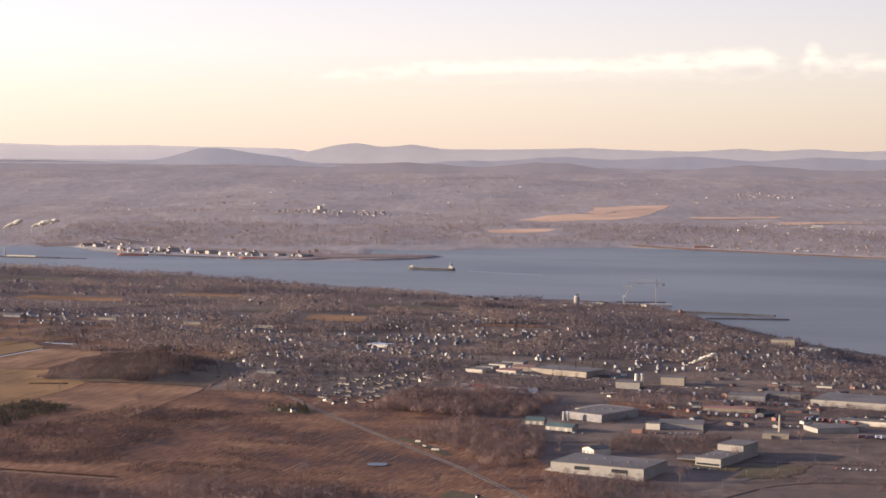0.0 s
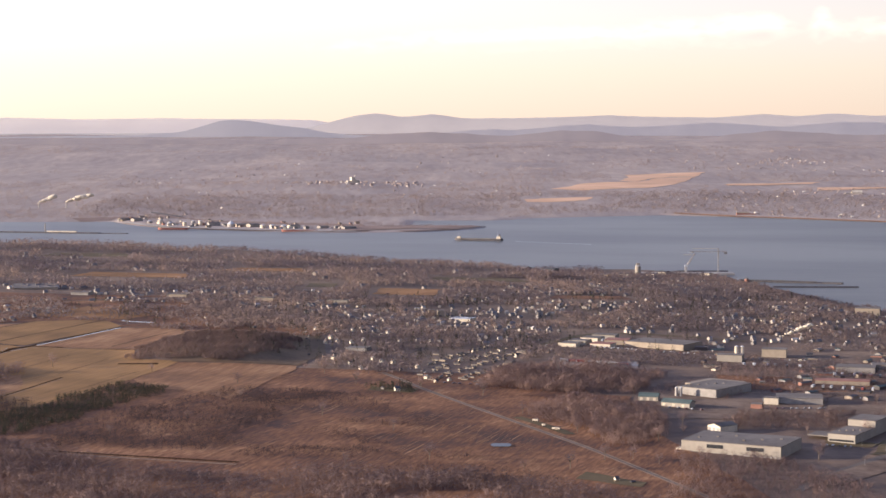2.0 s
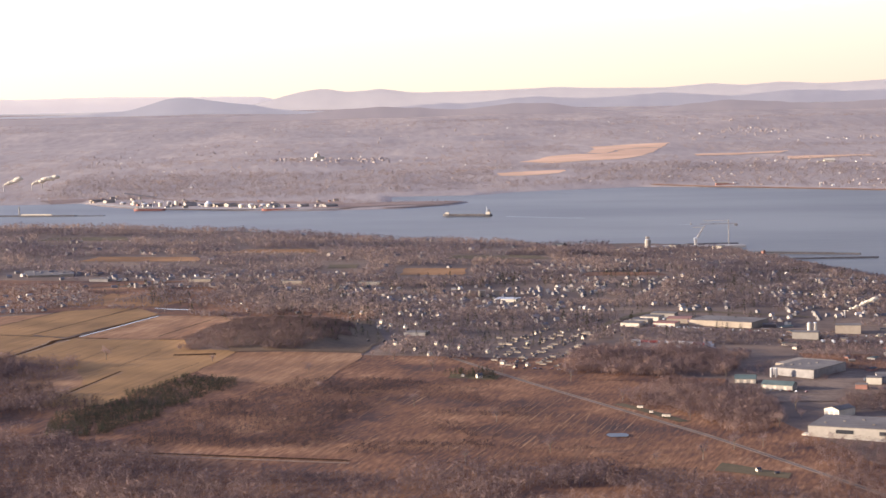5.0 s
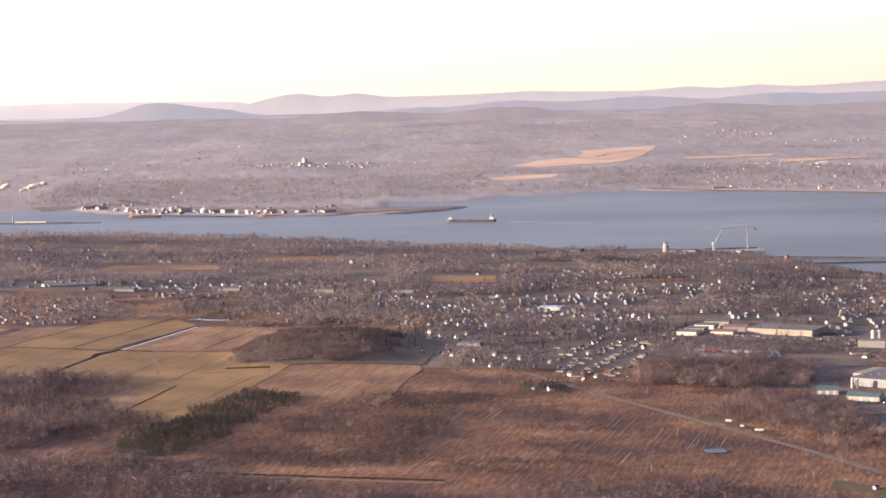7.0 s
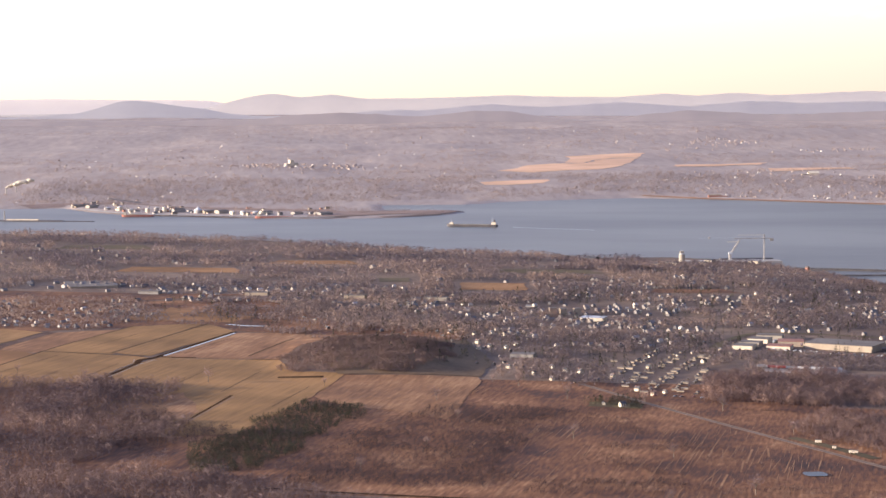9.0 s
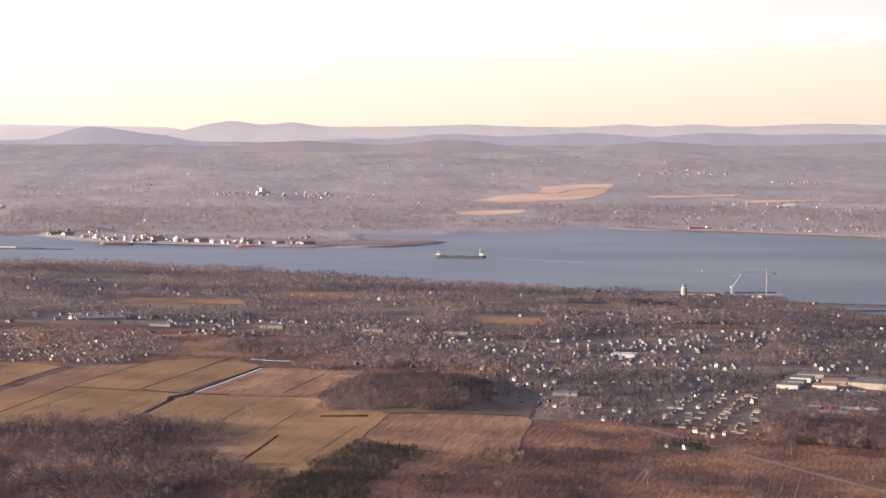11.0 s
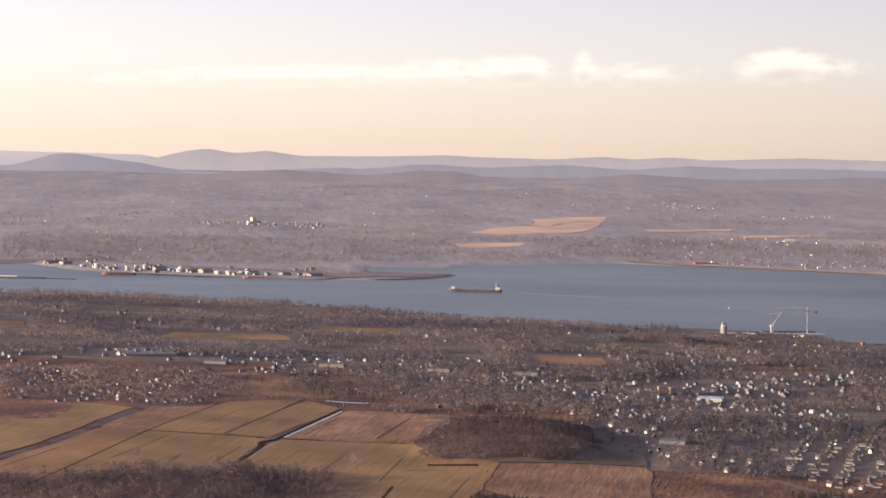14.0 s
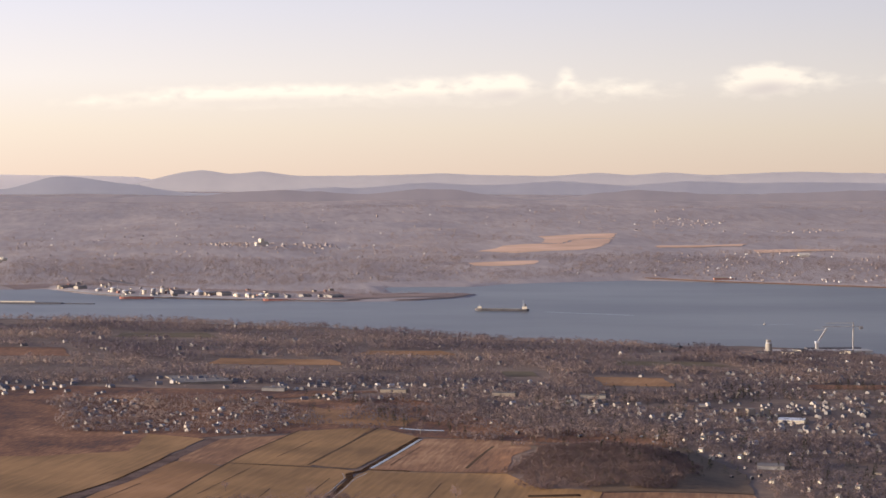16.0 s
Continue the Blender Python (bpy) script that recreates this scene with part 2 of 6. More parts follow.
M_WHITE = ramp_mat("white_siding", [(0.2, (0.515, 0.450, 0.353)), (0.8, (0.681, 0.603, 0.482))], 0.6)
M_ROOF = ramp_mat("shingle_roof", [(0.0, (0.045, 0.046, 0.052)), (0.5, (0.095, 0.094, 0.102)), (0.8, (0.13, 0.105, 0.098)), (1.0, (0.22, 0.22, 0.23))], 0.6, rnd=0.85)
M_FLATROOF = ramp_mat("tar_gravel_roof", [(0.2, (0.131, 0.113, 0.100)), (0.8, (0.205, 0.180, 0.160))], 0.08)
M_CREAM = ramp_mat("cream_metal_cladding", [(0.2, (0.282, 0.252, 0.216)), (0.8, (0.365, 0.329, 0.282))], 0.1)
M_GREY = ramp_mat("grey_metal_cladding", [(0.2, (0.221, 0.204, 0.193)), (0.8, (0.343, 0.320, 0.298))], 0.1)
M_TAN = ramp_mat("tan_cladding", [(0.2, (0.276, 0.227, 0.177)), (0.8, (0.365, 0.304, 0.238))], 0.1)
M_BRICK = ramp_mat("red_brick", [(0.2, (0.24, 0.115, 0.09)), (0.8, (0.36, 0.19, 0.145))], 0.3)
M_GREENROOF = ramp_mat("green_metal_roof", [(0.2, (0.065, 0.088, 0.086)), (0.8, (0.10, 0.135, 0.13))], 0.3)
M_DARK = ramp_mat("dark_glass", [(0.2, (0.02, 0.022, 0.026)), (0.8, (0.05, 0.05, 0.055))], 0.5, rough=0.25)
# red of the far ships, made pinker to put haze into it
M_RED = ramp_mat("hazed_red_paint", [(0.2, (0.29, 0.125, 0.100)), (0.8, (0.37, 0.175, 0.142))], 0.3)
M_STEEL = ramp_mat("pale_steel", [(0.2, (0.45, 0.46, 0.48)), (0.8, (0.62, 0.63, 0.64))], 0.5, rough=0.5)
M_HULL = ramp_mat("dark_hull", [(0.2, (0.075, 0.070, 0.076)), (0.8, (0.125, 0.115, 0.12))], 0.2, rough=0.6)
M_CONCRETE = ramp_mat("concrete", [(0.2, (0.30, 0.28, 0.26)), (0.8, (0.45, 0.42, 0.39))], 0.2)
# nearest and palest ridges: less and more haze put into the colour
M_HILL_MID = ramp_mat("hazed_nearer_hills", [(0.2, (0.424, 0.383, 0.385)), (0.8, (0.488, 0.432, 0.424))], 0.01, fine=6, stretch=(0, 3, 1))
M_HILL_PALE = ramp_mat("hazed_palest_hills", [(0.2, (0.856, 0.800, 0.762)), (0.8, (0.902, 0.850, 0.803))], 0.006, fine=6, stretch=(0, 3, 1))
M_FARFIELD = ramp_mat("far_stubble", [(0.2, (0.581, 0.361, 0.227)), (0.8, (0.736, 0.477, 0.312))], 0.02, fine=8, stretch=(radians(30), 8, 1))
M_VERGE = ramp_mat("dry_verge", [(0.2, (0.20, 0.13, 0.085)), (0.8, (0.32, 0.215, 0.14))], 0.3)
M_TWIG_MID = ramp_mat("town_bare_twigs", [(0.22, (0.159, 0.134, 0.151)), (0.42, (0.242, 0.190, 0.187)), (0.62, (0.336, 0.250, 0.218)), (0.9, (0.454, 0.330, 0.262))], 0.016, fine=22, fine_mix=0.42, island=0.03, thin=0.58)
M_SHRUB = ramp_mat("dark_shrub", [(0.2, (0.052, 0.037, 0.041)), (0.8, (0.118, 0.076, 0.072))], 0.05, island=0.12, thin=0.3)
M_CAR = ramp_mat("car_paint", [(0.0, (0.70, 0.70, 0.70)), (0.2, (0.35, 0.36, 0.38)), (0.45, (0.06, 0.07, 0.09)), (0.65, (0.25, 0.05, 0.04)), (0.85, (0.12, 0.14, 0.18)), (1.0, (0.75, 0.75, 0.75))], 0.5, rough=0.35, rnd=0.95, spec=0.5)
M_PLASTER = ramp_mat("pale_plaster", [(0.2, (0.50, 0.43, 0.34)), (0.8, (0.64, 0.56, 0.45))], 0.2)
M_TWIG_BELT = ramp_mat("belt_bare_twigs", [(0.25, (0.136, 0.115, 0.136)), (0.45, (0.224, 0.175, 0.183)), (0.60, (0.316, 0.238, 0.215)), (0.85, (0.431, 0.316, 0.257))], 0.022, fine=9, fine_mix=0.3, island=0.03, stretch=(0, 3, 1), flow=True, thin=0.58)
M_CANAL = ramp_mat("still_canal_water", [(0.3, (0.10, 0.115, 0.13)), (0.7, (0.14, 0.155, 0.17))], 0.1, rough=0.12, spec=0.5)
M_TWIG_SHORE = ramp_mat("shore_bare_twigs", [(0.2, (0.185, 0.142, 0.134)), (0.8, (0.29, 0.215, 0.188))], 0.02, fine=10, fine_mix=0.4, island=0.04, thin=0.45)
M_PORTLAND = ramp_mat("port_ground", [(0.2, (0.212, 0.149, 0.123)), (0.8, (0.306, 0.216, 0.176))], 0.05, fine=6)
# second ridge: haze in its colour, nearly as pale as the far hills
M_HILL_SECOND = ramp_mat("hazed_second_hills", [(0.2, (0.532, 0.517, 0.540)), (0.8, (0.584, 0.566, 0.580))], 0.01, fine=6, stretch=(0, 3, 1))

# ---- the lie of the land ----
WATER_Z = -12.5
rng = np.random.default_rng(7)


def smooth(a, b, v):
    t = np.clip((v - a) / (b - a), 0, 1)
    return t * t * (3 - 2 * t)


def value_noise(x, y, seed=0):
    """Smooth noise in -1..1 over the plan, one unit to a cell."""
    xi, yi = np.floor(x).astype(np.int64), np.floor(y).astype(np.int64)
    fx, fy = x - xi, y - yi
    fx, fy = fx * fx * (3 - 2 * fx), fy * fy * (3 - 2 * fy)

    def h(a, b):
        k = (a * 374761393 + b * 668265263 + seed * 982451653) & 0xFFFFFFFF
        k = ((k ^ (k >> 13)) * 1274126177) & 0xFFFFFFFF
        return ((k ^ (k >> 16)) & 0xFFFF) / 32767.5 - 1

    return (h(xi, yi) * (1 - fx) + h(xi + 1, yi) * fx) * (1 - fy) + (h(xi, yi + 1) * (1 - fx) + h(xi + 1, yi + 1) * fx) * fy


def near_shore(x):
    return np.interp(x, [-900, -330, -230, -150, -60, 20, 90, 135, 150, 160, 180, 212, 300, 450, 2600],
                     [1290, 1282, 1276, 1260, 1240, 1235, 1232, 1200, 1120, 1066, 968, 898, 720, 520, -200])


def far_shore(x):
    return np.interp(x, [-900, -394, -327, -294, -258, -163, -110, -48, 0, 19, 30, 60, 82, 190, 288, 406, 600, 2600],
                     [1850, 1838, 1842, 1770, 1724, 1670, 1651, 1657, 1697, 1745, 1850, 1892, 1904, 1958, 1880, 1768, 1640, 700])


def hump(x, y, cx, cy, w, d, h, p=2.0):
    return h * np.exp(-np.abs((x - cx) / w) ** p - ((y - cy) / d) ** 2)


def terrain(x, y):
    """The height of the ground at a place of the plan."""
    x, y = np.asarray(x, float), np.asarray(y, float)
    cx, cy = np.clip(x / 100, -4, 3), np.clip(y / 100, 4, 11)
    z = -18.0 - 0.226 * cx + 3.957 * cy - 0.203 * cx * cy - 0.225 * cy * cy
    z = z + 0.35 * value_noise(x / 60, y / 60, 3) * smooth(640, 900, y)
    z = z + 2.7 * np.exp(-(((x + 102) / 23) ** 4) - ((y - 697) / 37) ** 4)
    width = np.interp(x, [-150, 0, 80], [55, 140, 330])
    z = -12.0 + (z + 12.0) * smooth(0, 1, (near_shore(x) - y) / width)
    z = np.where(y > near_shore(x), -12.0 - 0.12 * np.minimum(y - near_shore(x), 30), z)
    back = y - far_shore(x)
    rise = np.where(back > 0, -12.2 + np.minimum(0.05 * np.maximum(back, 0), 1.2), -12.2 + 0.12 * np.maximum(back, -30))
    rise = rise + 0.0295 * np.maximum(y - 1910, 0) * np.interp(x, [-300, 100], [0.93, 1.0])
    # a shallow inlet behind the spit
    rise = rise - 3.0 * smooth(1728, 1750, y) * (1 - smooth(1835, 1865, y)) * smooth(-66, -36, x) * (1 - smooth(32, 44, x))
    rise = np.minimum(rise, 30 + 0.004 * y)
    rise = rise + smooth(40, 500, np.minimum(back, y - 1900)) * (2.2 * value_noise(x / 190, y / 130, 5) + 1.0 * value_noise(x / 60, y / 40, 6))
    rise = rise + hump(x, y, 100, 3250, 200, 130, 6) + hump(x, y, 620, 3200, 260, 130, 7) + hump(x, y, -500, 3150, 260, 130, 5)
    return np.where(y > (near_shore(x) + far_shore(x)) / 2, rise, z)


def link_mesh(name, verts, faces, material, parent=None):
    me = bpy.data.meshes.new(name)
    me.from_pydata([tuple(v) for v in verts], [], [tuple(f) for f in faces])
    me.materials.append(material)
    ob = new(name, me)
    if parent is not None:
        ob.parent = parent
    return ob


def sheet(name, xs, ys, height, material):
    gx, gy = np.meshgrid(xs, ys)
    v = np.stack([gx, gy, height(gx, gy)], -1).reshape(-1, 3)
    nx, ny = len(xs), len(ys)
    i = (np.arange(ny - 1)[:, None] * nx + np.arange(nx - 1)[None]).ravel()
    me = bpy.data.meshes.new(name)
    me.from_pydata(v.tolist(), [], np.stack([i, i + 1, i + 1 + nx, i + nx], 1).tolist())
    me.materials.append(material)
    me.polygons.foreach_set("use_smooth", [True] * len(me.polygons))
    return new(name, me)


xs = np.unique(np.concatenate([np.linspace(-3600, -520, 40), np.arange(-520, 620, 6.0), np.arange(-144, -58, 2.0), np.linspace(620, 3600, 50)]))
ys = np.unique(np.concatenate([np.linspace(-1200, 380, 24), np.arange(380, 1360, 6.0), np.arange(640, 752, 2.0), np.arange(1360, 1640, 40), np.arange(1640, 2100, 10), np.arange(2100, 3900, 22), np.linspace(3900, 4700, 16)]))
ground = sheet("ground", xs, ys, lambda x, y: terrain(x, y) - 0.08 * (1 - smooth(1150, 1250, y)), M_GROUND)
me = ground.data
# the land beyond the river takes the colour with haze in it
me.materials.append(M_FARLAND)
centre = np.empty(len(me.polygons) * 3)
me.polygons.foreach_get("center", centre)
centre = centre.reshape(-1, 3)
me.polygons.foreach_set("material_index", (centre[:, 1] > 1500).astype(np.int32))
tagged(ground, "brown winter ground of a wide river valley", "ground", kind="structure")
water = sheet("river", np.linspace(-3600, 3600, 60), np.linspace(-300, 2300, 60), lambda x, y: np.full_like(x, WATER_Z), M_WATER)
tagged(water, "broad blue-grey river with faint ripples", "river", kind="structure")


def ridge_line(name, y, knots, label, material, thick=8, x0=-2600, x1=3400, seed=1, rough=2.0):
    """A wooded ridge as a thin upright sheet, flat-toned like haze, whose crest follows the knots."""
    kx, kz = zip(*knots)
    gx = np.linspace(x0, x1, 700)
    crest = np.interp(gx, kx, kz)
    soft = np.exp(-np.linspace(-2, 2, 9) ** 2)
    crest = np.convolve(np.pad(crest, 4, mode="edge"), soft / soft.sum(), "valid") + rough * (value_noise(gx / 90, gx * 0, seed) * 0.6 + value_noise(gx / 22, gx * 0, seed + 9) * 0.45)
    prof = [(-1.0, 0.0), (-0.3, 0.7), (0.0, 1.0), (1.5, 0.0)]
    v, f = [], []
    for a, s in prof:
        wob = 0 * gx
        v += np.stack([gx, y + a * thick + wob * (1 - abs(a)), -20 + (crest + 20) * s], -1).tolist()
    n = len(gx)
    for r in range(len(prof) - 1):
        for c in range(n - 1):
            f.append((r * n + c, r * n + c + 1, (r + 1) * n + c + 1, (r + 1) * n + c))
    ob = link_mesh(name, v, f, material)
    return tagged(ob, label, "hills", kind="structure")


ridge_line("backdrop_far_hills", 4830, [(-2600, 50), (-860, 52), (-624, 54), (-544, 60), (-400, 60), (-333, 66), (-292, 77), (-240, 91), (-179, 101), (-119, 91), (-90, 92), (-43, 98), (0, 92), (41, 86), (148, 87), (283, 90), (382, 93), (472, 90), (649, 88), (758, 96), (826, 90), (921, 97), (1017, 91), (1155, 97), (1249, 100), (1500, 96), (2000, 95), (3400, 97)], "wooded hills on the horizon, pale blue-grey with painted haze", M_HILL, seed=11, rough=0.8)
ridge_line("backdrop_palest_hills", 4890, [(-2600, 84), (-1300, 86), (-1080, 90), (-900, 86), (-700, 88), (-480, 86), (-330, 84), (-200, 60), (3400, 50)], "hills far off, very pale and pinkish with painted haze", M_HILL_PALE, thick=8, seed=17, rough=1.0)
ridge_line("backdrop_near_hill", 4180, [(-2600, 46), (-900, 48), (-645, 52), (-565, 58), (-519, 70), (-485, 81), (-453, 84), (-416, 80), (-359, 72), (-302, 66), (-257, 56), (-211, 52), (0, 46), (3400, 46)], "wooded hill with a rounded summit, blue-grey with painted haze", M_HILL, seed=23, rough=0.8)
ridge_line("backdrop_middle_hills", 3700, [(-2600, 44), (-700, 46), (-382, 45), (-230, 47), (-118, 56), (-36, 59), (25, 56), (92, 52), (137, 57), (205, 62), (262, 59), (312, 52), (372, 46), (430, 43), (500, 52), (580, 61), (650, 59), (728, 54), (801, 52), (925, 57), (1100, 62), (1400, 56), (3400, 58)], "wooded hills beyond the far plain, mauve with painted haze", M_HILL_MID, thick=10, seed=29, rough=2.6)
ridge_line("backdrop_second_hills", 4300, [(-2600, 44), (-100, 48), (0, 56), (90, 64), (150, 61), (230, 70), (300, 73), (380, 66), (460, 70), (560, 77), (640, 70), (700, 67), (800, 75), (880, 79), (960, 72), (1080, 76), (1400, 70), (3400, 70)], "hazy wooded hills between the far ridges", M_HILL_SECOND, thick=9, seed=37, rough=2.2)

# ---- patches of the plan ----
def drape(name, corners, material, label, category="field", n=14, m=14, lift=0.12, kind="structure"):
    """A four-cornered patch laid on the ground."""
    a, b, c, d = (np.array(p, float) for p in corners)
    u, w = np.meshgrid(np.linspace(0, 1, n), np.linspace(0, 1, m))
    p = a * ((1 - u) * (1 - w))[..., None] + b * (u * (1 - w))[..., None] + c * (u * w)[..., None] + d * ((1 - u) * w)[..., None]
    edge = 1.2 * np.stack([value_noise(p[..., 0] / 8, p[..., 1] / 8, 21), value_noise(p[..., 0] / 8, p[..., 1] / 8, 22)], -1) if kind == "structure" and n > 4 else 0
    p = p + edge
    z = terrain(p[..., 0], p[..., 1]) + lift * (0.4 if p[..., 1].max() < 1400 else 1.0)
    v = np.concatenate([p, z[..., None]], -1).reshape(-1, 3)
    i = (np.arange(m - 1)[:, None] * n + np.arange(n - 1)[None]).ravel()
    ob = link_mesh(name, v.tolist(), np.stack([i, i + 1, i + 1 + n, i + n], 1).tolist(), material)
    return tagged(ob, label, category, kind=kind)


def strip(name, pts, width, material, label, category="road", lift=0.2, steps=14):
    """A road or ditch of even width along a few points."""
    p = np.array(pts, float)
    t = np.linspace(0, len(p) - 1, (len(p) - 1) * steps + 1)
    q = np.stack([np.interp(t, range(len(p)), p[:, k]) for k in (0, 1)], -1)
    if len(p) > 2:
        for _ in range(steps):
            q[1:-1] = (q[:-2] + q[2:] + 2 * q[1:-1]) / 4
    d = np.gradient(q, axis=0)
    d /= np.linalg.norm(d, axis=1, keepdims=True)
    s = np.stack([-d[:, 1], d[:, 0]], -1) * width / 2
    v = []
    for k in (-1, 1):
        e = q + k * s
        v += np.concatenate([e, (terrain(e[:, 0], e[:, 1]) + lift * (0.2 if q[:, 1].max() < 1400 else 1.0))[:, None]], -1).tolist()
    n = len(q)
    ob = link_mesh(name, v, [(i, i + 1, n + i + 1, n + i) for i in range(n - 1)], material)
    return tagged(ob, label, category, kind="structure")


def patch(name, poly, material, label, category="field", rows=26, cols=18, lift=0.06, wobble=0.7):
    """A field of any outline that is crossed once by each line of latitude, laid on the ground with slightly uneven edges."""
    a = np.array(poly, float)
    b = np.roll(a, -1, 0)
    verts = []
    for y in np.linspace(a[:, 1].min() + 0.05, a[:, 1].max() - 0.05, rows):
        cut_x = [p[0] + (q[0] - p[0]) * (y - p[1]) / (q[1] - p[1]) for p, q in zip(a, b) if (p[1] > y) != (q[1] > y)]
        for u in np.linspace(min(cut_x), max(cut_x), cols):
            verts.append((u, y))
    p = np.array(verts)
    p = p + wobble * np.stack([value_noise(p[:, 0] / 7, p[:, 1] / 7, 31), value_noise(p[:, 0] / 7, p[:, 1] / 7, 32)], -1)
    v = np.concatenate([p, (terrain(p[:, 0], p[:, 1]) + 0.35 * lift)[:, None]], -1)
    i = (np.arange(rows - 1)[:, None] * cols + np.arange(cols - 1)[None]).ravel()
    return tagged(link_mesh(name, v.tolist(), np.stack([i, i + 1, i + 1 + cols, i + cols], 1).tolist(), material), label, category, kind="structure")


drape("brush_field", [(-190, 380), (60, 380), (10, 640), (-120, 660)], M_BRUSH, "rust-brown field of dry brush and tall grass", n=40, m=40, lift=-0.08)
drape("brush_field", [(-300, 420), (-100, 420), (-110, 604), (-270, 640)], M_BRUSH, "rust-brown floor of the bare wood", n=30, m=30, lift=-0.06)
patch("brush_field", [(-420, 720), (-257, 720), (-230, 731), (-226, 767), (-204, 838), (-212, 857), (-267, 850), (-420, 850)], M_BRUSH, "russet overgrown field beside the pastures")
patch("pasture", [(-420, 640), (-249, 646), (-232, 682), (-221, 718), (-209, 757), (-226, 766), (-230, 731), (-257, 720), (-420, 720)], M_PASTURE_GREEN, "dull olive pasture with faint furrows")
patch("pasture", [(-247, 628), (-232, 610), (-221, 648), (-205, 706), (-218, 712), (-230, 682)], M_PASTURE, "ochre winter pasture beside an earth track")
patch("stubble_field", [(-218, 712), (-205, 706), (-200, 721), (-184, 764), (-206, 755)], M_STUBBLE, "reddish fallow field between the ditches")
patch("pasture", [(-236, 600), (-190, 600), (-183, 648), (-174, 685), (-170, 698), (-184, 703), (-204, 709), (-221, 648)], M_PASTURE_GREEN, "yellow-olive pasture bounded by ditches", lift=0.07)
patch("pasture", [(-204, 710), (-182, 704), (-157, 781), (-181, 773), (-200, 721)], M_PASTURE_GREEN, "ochre pasture between drainage ditches", lift=0.07)
patch("pasture", [(-182, 705), (-170, 700), (-146, 759), (-156, 781), (-169, 743)], M_PASTURE_GREEN, "olive strip of pasture beside the canal", lift=0.08)
patch("stubble_field", [(-167, 698), (-131, 691), (-124, 718), (-106, 742), (-118, 757), (-145, 757)], M_STUBBLE, "pinkish stubble field beside the canal", rows=40, cols=30)
patch("pasture", [(-192, 560), (-141, 566), (-122, 620), (-112, 659), (-126, 664), (-131, 690), (-167, 697), (-173, 684), (-183, 648)], M_PASTURE_GREEN, "golden-brown winter pasture above the wood", lift=0.08, rows=60, cols=40)
patch("stubble_field", [(-112, 604), (-106, 606), (-88, 586), (-73, 650), (-74, 657), (-112, 657), (-121, 622)], M_STUBBLE, "pale pinkish stubble field below the grove", lift=0.13, rows=40, cols=30)
patch("rough_grass", [(-114, 658), (-73, 658), (-66, 690), (-70, 740), (-116, 740), (-121, 690)], M_ROUGH, "rough brown grass on the rise under the grove", lift=0.20, rows=40, cols=34)
patch("stubble_field", [(-181, 604), (-157, 586), (-150, 598), (-156, 629), (-165, 621), (-173, 611)], M_STUBBLE, "small tan clearing in the wood's edge", lift=0.12)
patch("brush_field", [(-300, 540), (-158, 560), (-157, 584), (-183, 603), (-176, 612), (-160, 632), (-170, 642), (-190, 647), (-206, 634), (-300, 638)], M_BRUSH, "rust-brown ground under the bare wood", lift=0.11)
patch("brush_field", [(-213, 757), (-181, 774), (-156, 782), (-128, 770), (-112, 790), (-140, 870), (-215, 848), (-228, 768)], M_BRUSH, "brown rough grass round the small estate", lift=0.03)
strip("field_track", [(-262, 610), (-245, 648), (-229.5, 681), (-216.5, 724), (-206, 757)], 3.6, M_TRACK, "dark earth track between the pastures", "track")
strip("verge", [(-264.4, 611), (-247.4, 649), (-231.9, 682), (-218.6, 724)], 0.5, M_DITCH, "dark edge of the earth track", "verge", lift=0.24)
strip("ditch", [(-236, 600), (-220.9, 648.5), (-200.3, 721), (-180.8, 773.4)], 0.75, M_ROUGH_DARK, "narrow dark drainage ditch", "ditch")
strip("ditch", [(-204.3, 709.6), (-184, 702.8), (-172, 698.8)], 0.9, M_ROUGH_DARK, "narrow dark drainage ditch", "ditch")
strip("ditch", [(-182.3, 705.8), (-169, 743.6), (-156, 781.3)], 0.85, M_ROUGH_DARK, "narrow dark drainage ditch", "ditch")
strip("ditch", [(-140.2, 700.1), (-135.3, 715.4), (-126.5, 741)], 0.9, M_ROUGH_DARK, "short dark drainage ditch", "ditch")
strip("ditch", [(-166, 697.5), (-156, 695.4)], 1.6, M_DITCH, "dark hollow beside the canal", "ditch")
strip("ditch", [(-152.9, 585), (-147.5, 606), (-143, 624.3)], 0.8, M_DITCH, "short dark ditch in the pasture", "ditch")
strip("verge", [(-152.0, 585), (-146.6, 606), (-142.4, 622)], 0.35, M_VERGE, "pale bank of a short ditch", "verge", lift=0.24)
strip("canal_bank", [(-168.6, 695.6), (-159.9, 719.8), (-146.2, 759.5)], 1.5, M_DITCH, "dark earthen canal bank", "bank", lift=0.22)
strip("canal_bank", [(-187, 634), (-181.6, 650), (-177, 666), (-172.8, 683)], 1.3, M_DITCH, "dark earthen canal bank", "bank", lift=0.22)
strip("canal_bank", [(-172.8, 683), (-172.6, 691), (-168.6, 695.6)], 1.9, M_DITCH, "dark crook of the canal at a small weir", "bank", lift=0.23)
strip("verge", [(-186.0, 634), (-180.5, 650), (-175.9, 666), (-171.6, 683), (-167.6, 692)], 0.22, M_CONCRETE, "pale concrete edge of the canal", "verge", lift=0.26)
strip("verge", [(-188.2, 636), (-182.7, 652), (-178.2, 668), (-174.0, 684), (-174.2, 692)], 0.16, M_CONCRETE, "pale concrete edge of the canal", "verge", lift=0.26)
strip("path", [(-166, 694.4), (-147, 692), (-131, 690)], 0.5, M_VERGE, "faint pale path across the pasture", "path", lift=0.24)
